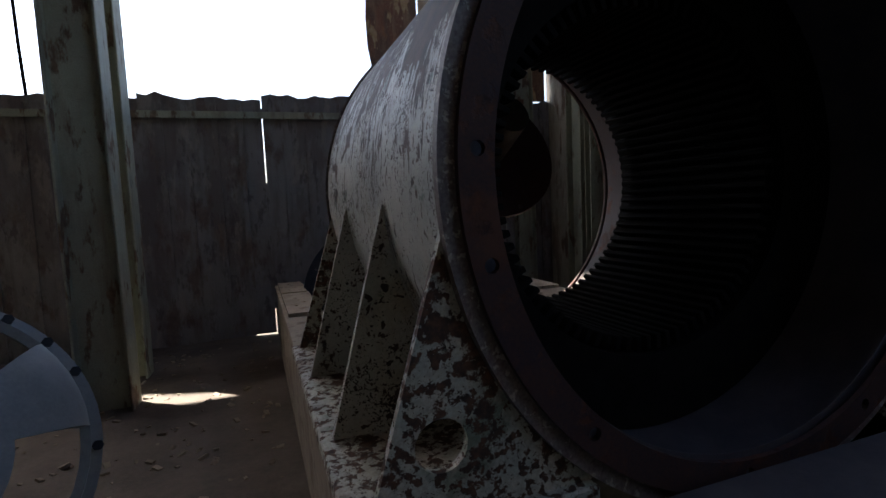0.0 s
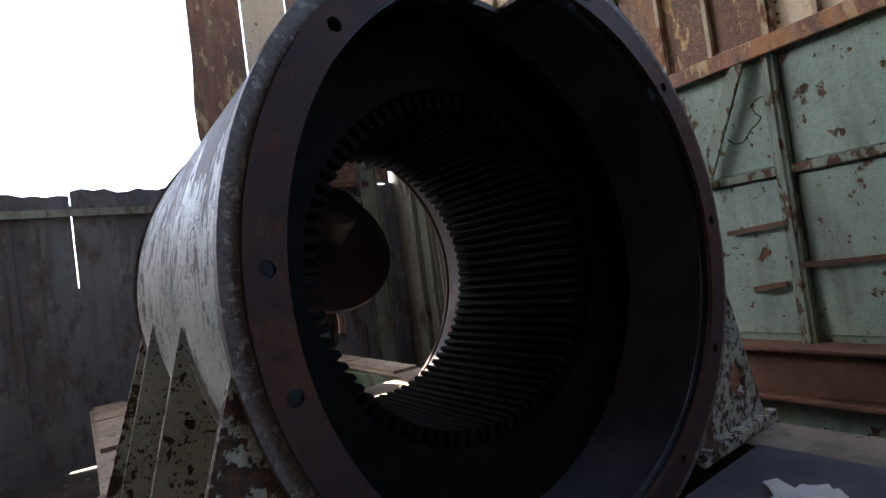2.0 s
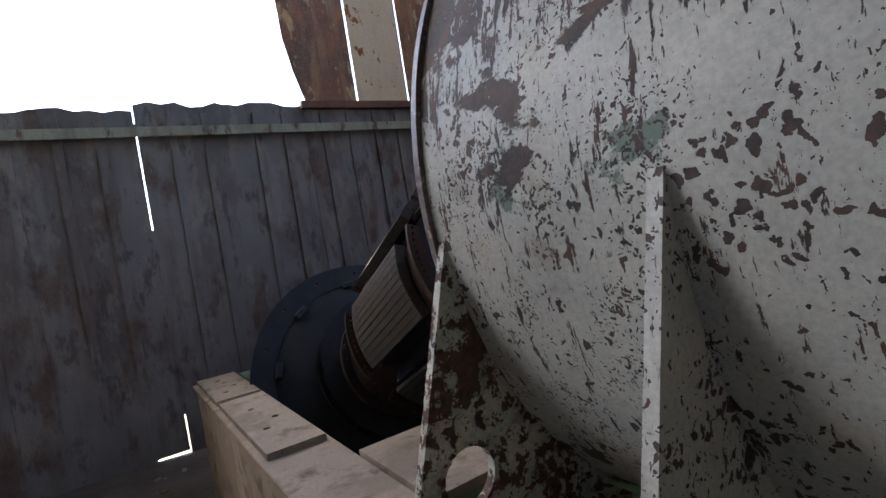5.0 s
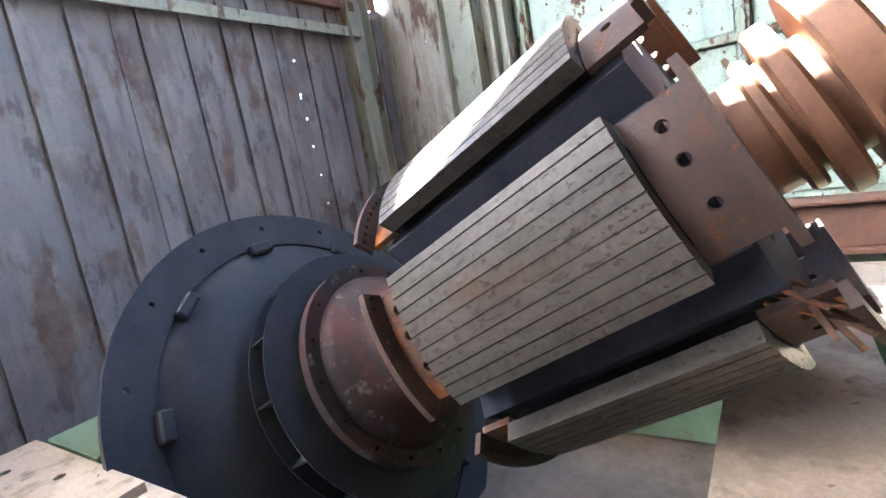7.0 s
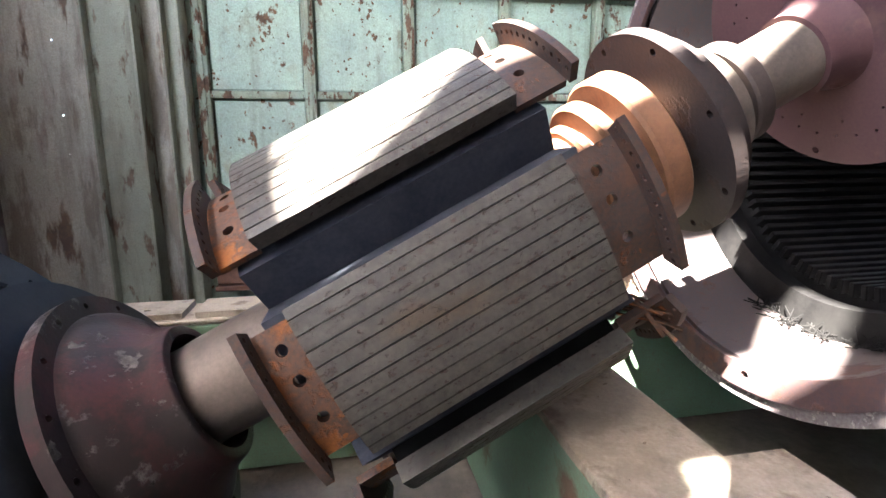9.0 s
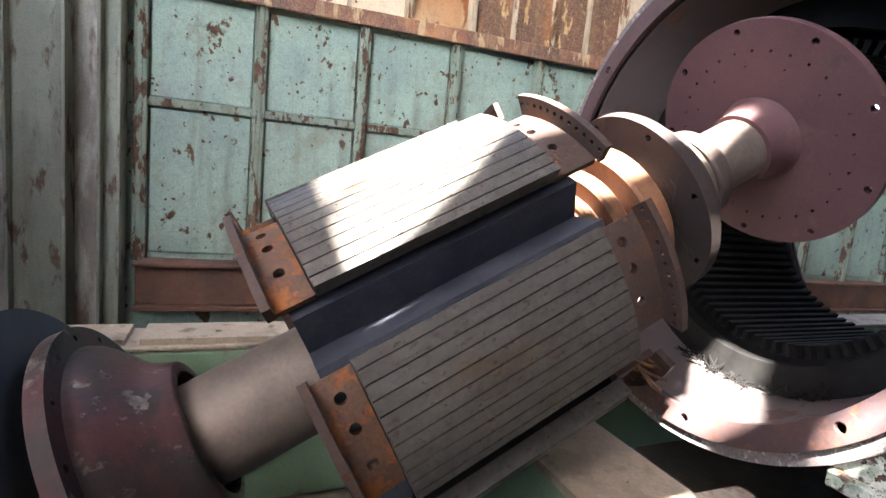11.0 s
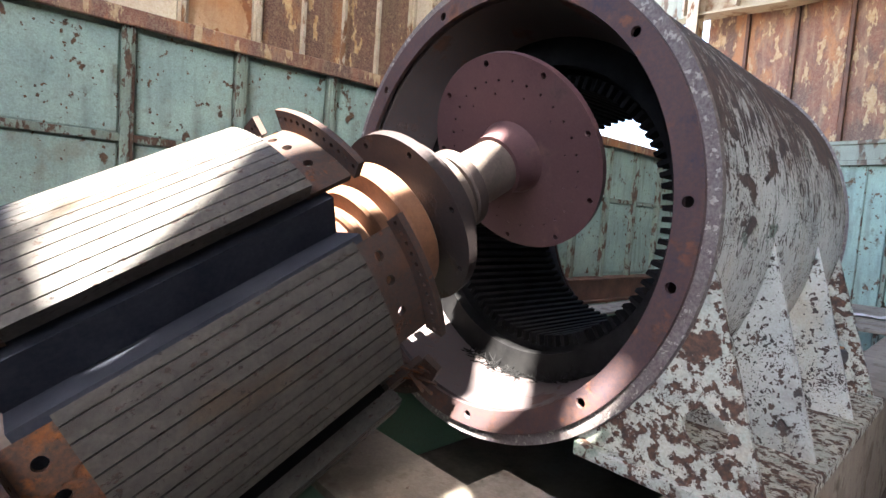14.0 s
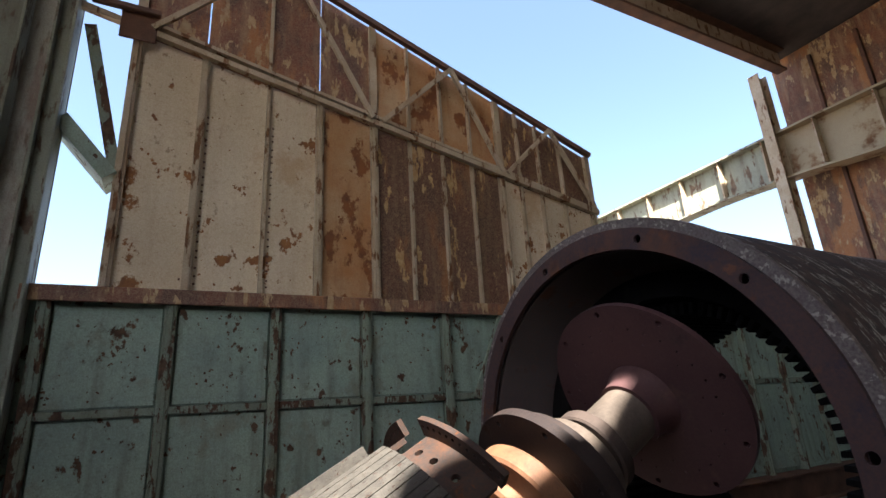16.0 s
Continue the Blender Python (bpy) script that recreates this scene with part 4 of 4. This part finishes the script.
lug = part("lug", boxes((0.03, 0.075, -0.055, 0.055, 0.70, 0.75), bevel=0.008), BLACK, shield)
for k in range(1, 10):
    again(lug, shield, pose(0, 0, 0, 36 * k, 0, 0))
fan = thing("fan_ring", "black double-rimmed fan with flat blades on the shaft", "fan", M @ pose(-0.78, 0, 0))
for x in (0.0, 0.105):
    part("rim", lathe([(x, 0.37), (x, 0.51), (x + 0.008, 0.512), (x + 0.008, 0.37)], 96, axis="x"), BLACK, fan, smooth=35)
blade = part("blade", boxes((0.008, 0.105, -0.004, 0.004, 0.36, 0.505)), BLACK, fan)
for k in range(1, 14):
    again(blade, fan, pose(0, 0, 0, 360 * k / 14, 0, 0))
part("hub_plate", lathe([(0.05, 0.165), (0.05, 0.40), (0.062, 0.40), (0.062, 0.165)], 64, axis="x"), BLACK, fan, smooth=35)

# ---- blue-grey end bell on the floor by the start ----
bell = thing("end_bell", "blue-grey cast motor end bell with open windows", "end bell", Matrix.Translation((-2.62, 0.98, 0.86)) @ Vector((0.42, -0.83, 0.36)).to_track_quat("Z", "Y").to_matrix().to_4x4() @ pose(0, 0, 0, 0, 0, 20))
bm = bmesh.new()
rings = []
prof = [(0.0, 0.60), (0.04, 0.60), (0.05, 0.56), (0.16, 0.54), (0.28, 0.50), (0.38, 0.42), (0.44, 0.30), (0.47, 0.18), (0.47, 0.10)]
segs = 48
for k in range(segs):
    a = 2 * math.pi * k / segs
    rings.append([(bm.verts.new((r * math.cos(a), r * math.sin(a), p)), bm.verts.new(((r - 0.03) * math.cos(a), (r - 0.03) * math.sin(a), p - 0.015))) for p, r in prof])
for k in range(segs):
    p, q = rings[k], rings[(k + 1) % segs]
    for i in range(len(prof) - 1):
        def cut(kk, ii):
            return ii in (3, 4, 5) and kk % 12 in range(2, 9)
        if cut(k % segs, i):
            for (u, v), nb in (((p[i], p[i + 1]), ((k - 1) % segs, i)), ((q[i], q[i + 1]), ((k + 1) % segs, i)), ((p[i], q[i]), (k, i - 1)), ((p[i + 1], q[i + 1]), (k, i + 1))):
                if not cut(*nb):
                    bm.faces.new((u[0], v[0], v[1], u[1]))
            continue
        for f in (0, 1):
            bm.faces.new((p[i][f], p[i + 1][f], q[i + 1][f], q[i][f]))
    for i in (0, len(prof) - 1):
        bm.faces.new((p[i][0], q[i][0], q[i][1], p[i][1]))
part("body", bm, HOUSING, bell, smooth=40)
part("bearing_cap", lathe([(0.44, 0.0), (0.44, 0.15), (0.52, 0.14), (0.52, 0.0)], 40, axis="x", closed=False), HOUSING, bell, smooth=40).matrix_local = pose(0, 0, 0, 0, -90, 0)
bolt = part("bolt", lathe([(0.0, 0.0), (0.0, 0.02), (0.03, 0.02), (0.03, 0.0)], 6, axis="x", closed=False), BLACK, bell)
for k in range(12):
    again(bolt, bell, pose(0.58 * math.cos(k * math.pi / 6), 0.58 * math.sin(k * math.pi / 6), 0.03, 0, -90, 0))
bolt.matrix_local = pose(0.58 * math.cos(0.26), 0.58 * math.sin(0.26), 0.03, 0, -90, 0)
# added block that holds up the bell, in place of a dark bracket
stand = thing("support_block", "dark support block added under the end bell", "block", pose(-2.62, 0.98, 0.0, 0, 0, 25))
part("block", boxes((-0.3, 0.3, -0.15, 0.15, -0.03, 0.32), bevel=0.02), RAIL, stand)

# ---- litter and scrap ----
rnd = random.Random(11)


def scrap_mesh(w, d, seed):
    r2 = random.Random(seed)
    bm = bmesh.new()
    nx, ny = 6, 4
    g = [[bm.verts.new((w * (i / nx - 0.5) + r2.uniform(-0.02, 0.02), d * (j / ny - 0.5) + r2.uniform(-0.02, 0.02), 0.03 * r2.random() + 0.004)) for j in range(ny + 1)] for i in range(nx + 1)]
    for i in range(nx):
        for j in range(ny):
            bm.faces.new((g[i][j], g[i + 1][j], g[i + 1][j + 1], g[i][j + 1]))
    ext = bmesh.ops.extrude_face_region(bm, geom=bm.faces[:])
    bmesh.ops.translate(bm, vec=(0, 0, 0.004), verts=[v for v in ext["geom"] if isinstance(v, bmesh.types.BMVert)])
    return bm


# the first sheet's paleness stands in for a sun patch on the bed plate
for k, (x, y, z, w, d, turn) in enumerate(((0.55, -0.36, 0.83, 0.2, 0.14, -60), (-0.72, -3.9, 0.853, 0.55, 0.25, 20), (1.6, -1.9, 0.0, 0.7, 0.3, 60), (-0.2, -2.2, 0.0, 0.5, 0.25, -30), (1.9, -3.2, 0.0, 0.6, 0.3, 10))):
    o = whole("scrap_sheet", scrap_mesh(w, d, k), SCRAP, "crumpled pale scrap sheet lying about, first one for a sun patch", "scrap", smooth=50, group="scrap sheets")
    o.matrix_world = pose(x, y, z, 0, 0, turn)
bm = bmesh.new()
for k in range(420):
    x, y = rnd.uniform(-3.6, -1.35), rnd.uniform(-0.8, 5.8)
    s_ = rnd.uniform(0.008, 0.035)
    z = 0.03 * noise.noise(Vector((x, y, 0)) * 0.9) + 0.012 * noise.noise(Vector((x, y, 0)) * 4.0) - 0.02
    box(bm, -s_, s_, -s_ * 0.6, s_ * 0.6, -0.004, s_ * 0.4, 0, pose(x, y, z, rnd.uniform(-25, 25), rnd.uniform(-25, 25), rnd.uniform(0, 360)))
whole("floor_litter", bm, BEAM, "chips, stones and rubbish strewn over the floor", "litter", "stuff")
# broken winding hairs in the bottom of the bore
bm = bmesh.new()
for k in range(160):
    a, y = radians(rnd.uniform(238, 290)), rnd.uniform(1.525, 1.59)
    r = rnd.uniform(0.832, 0.847)
    p = Vector((r * math.cos(a), y, ZC + r * math.sin(a)))
    d = Vector((rnd.uniform(-1, 1), rnd.uniform(-1, 1), rnd.uniform(0.0, 0.5))).normalized() * rnd.uniform(0.02, 0.08)
    bar(bm, p, p + d, 0.004, 0.004)
whole("winding_scraps", bm, CORE, "frayed bits of old winding in the bore", "scraps", "stuff")
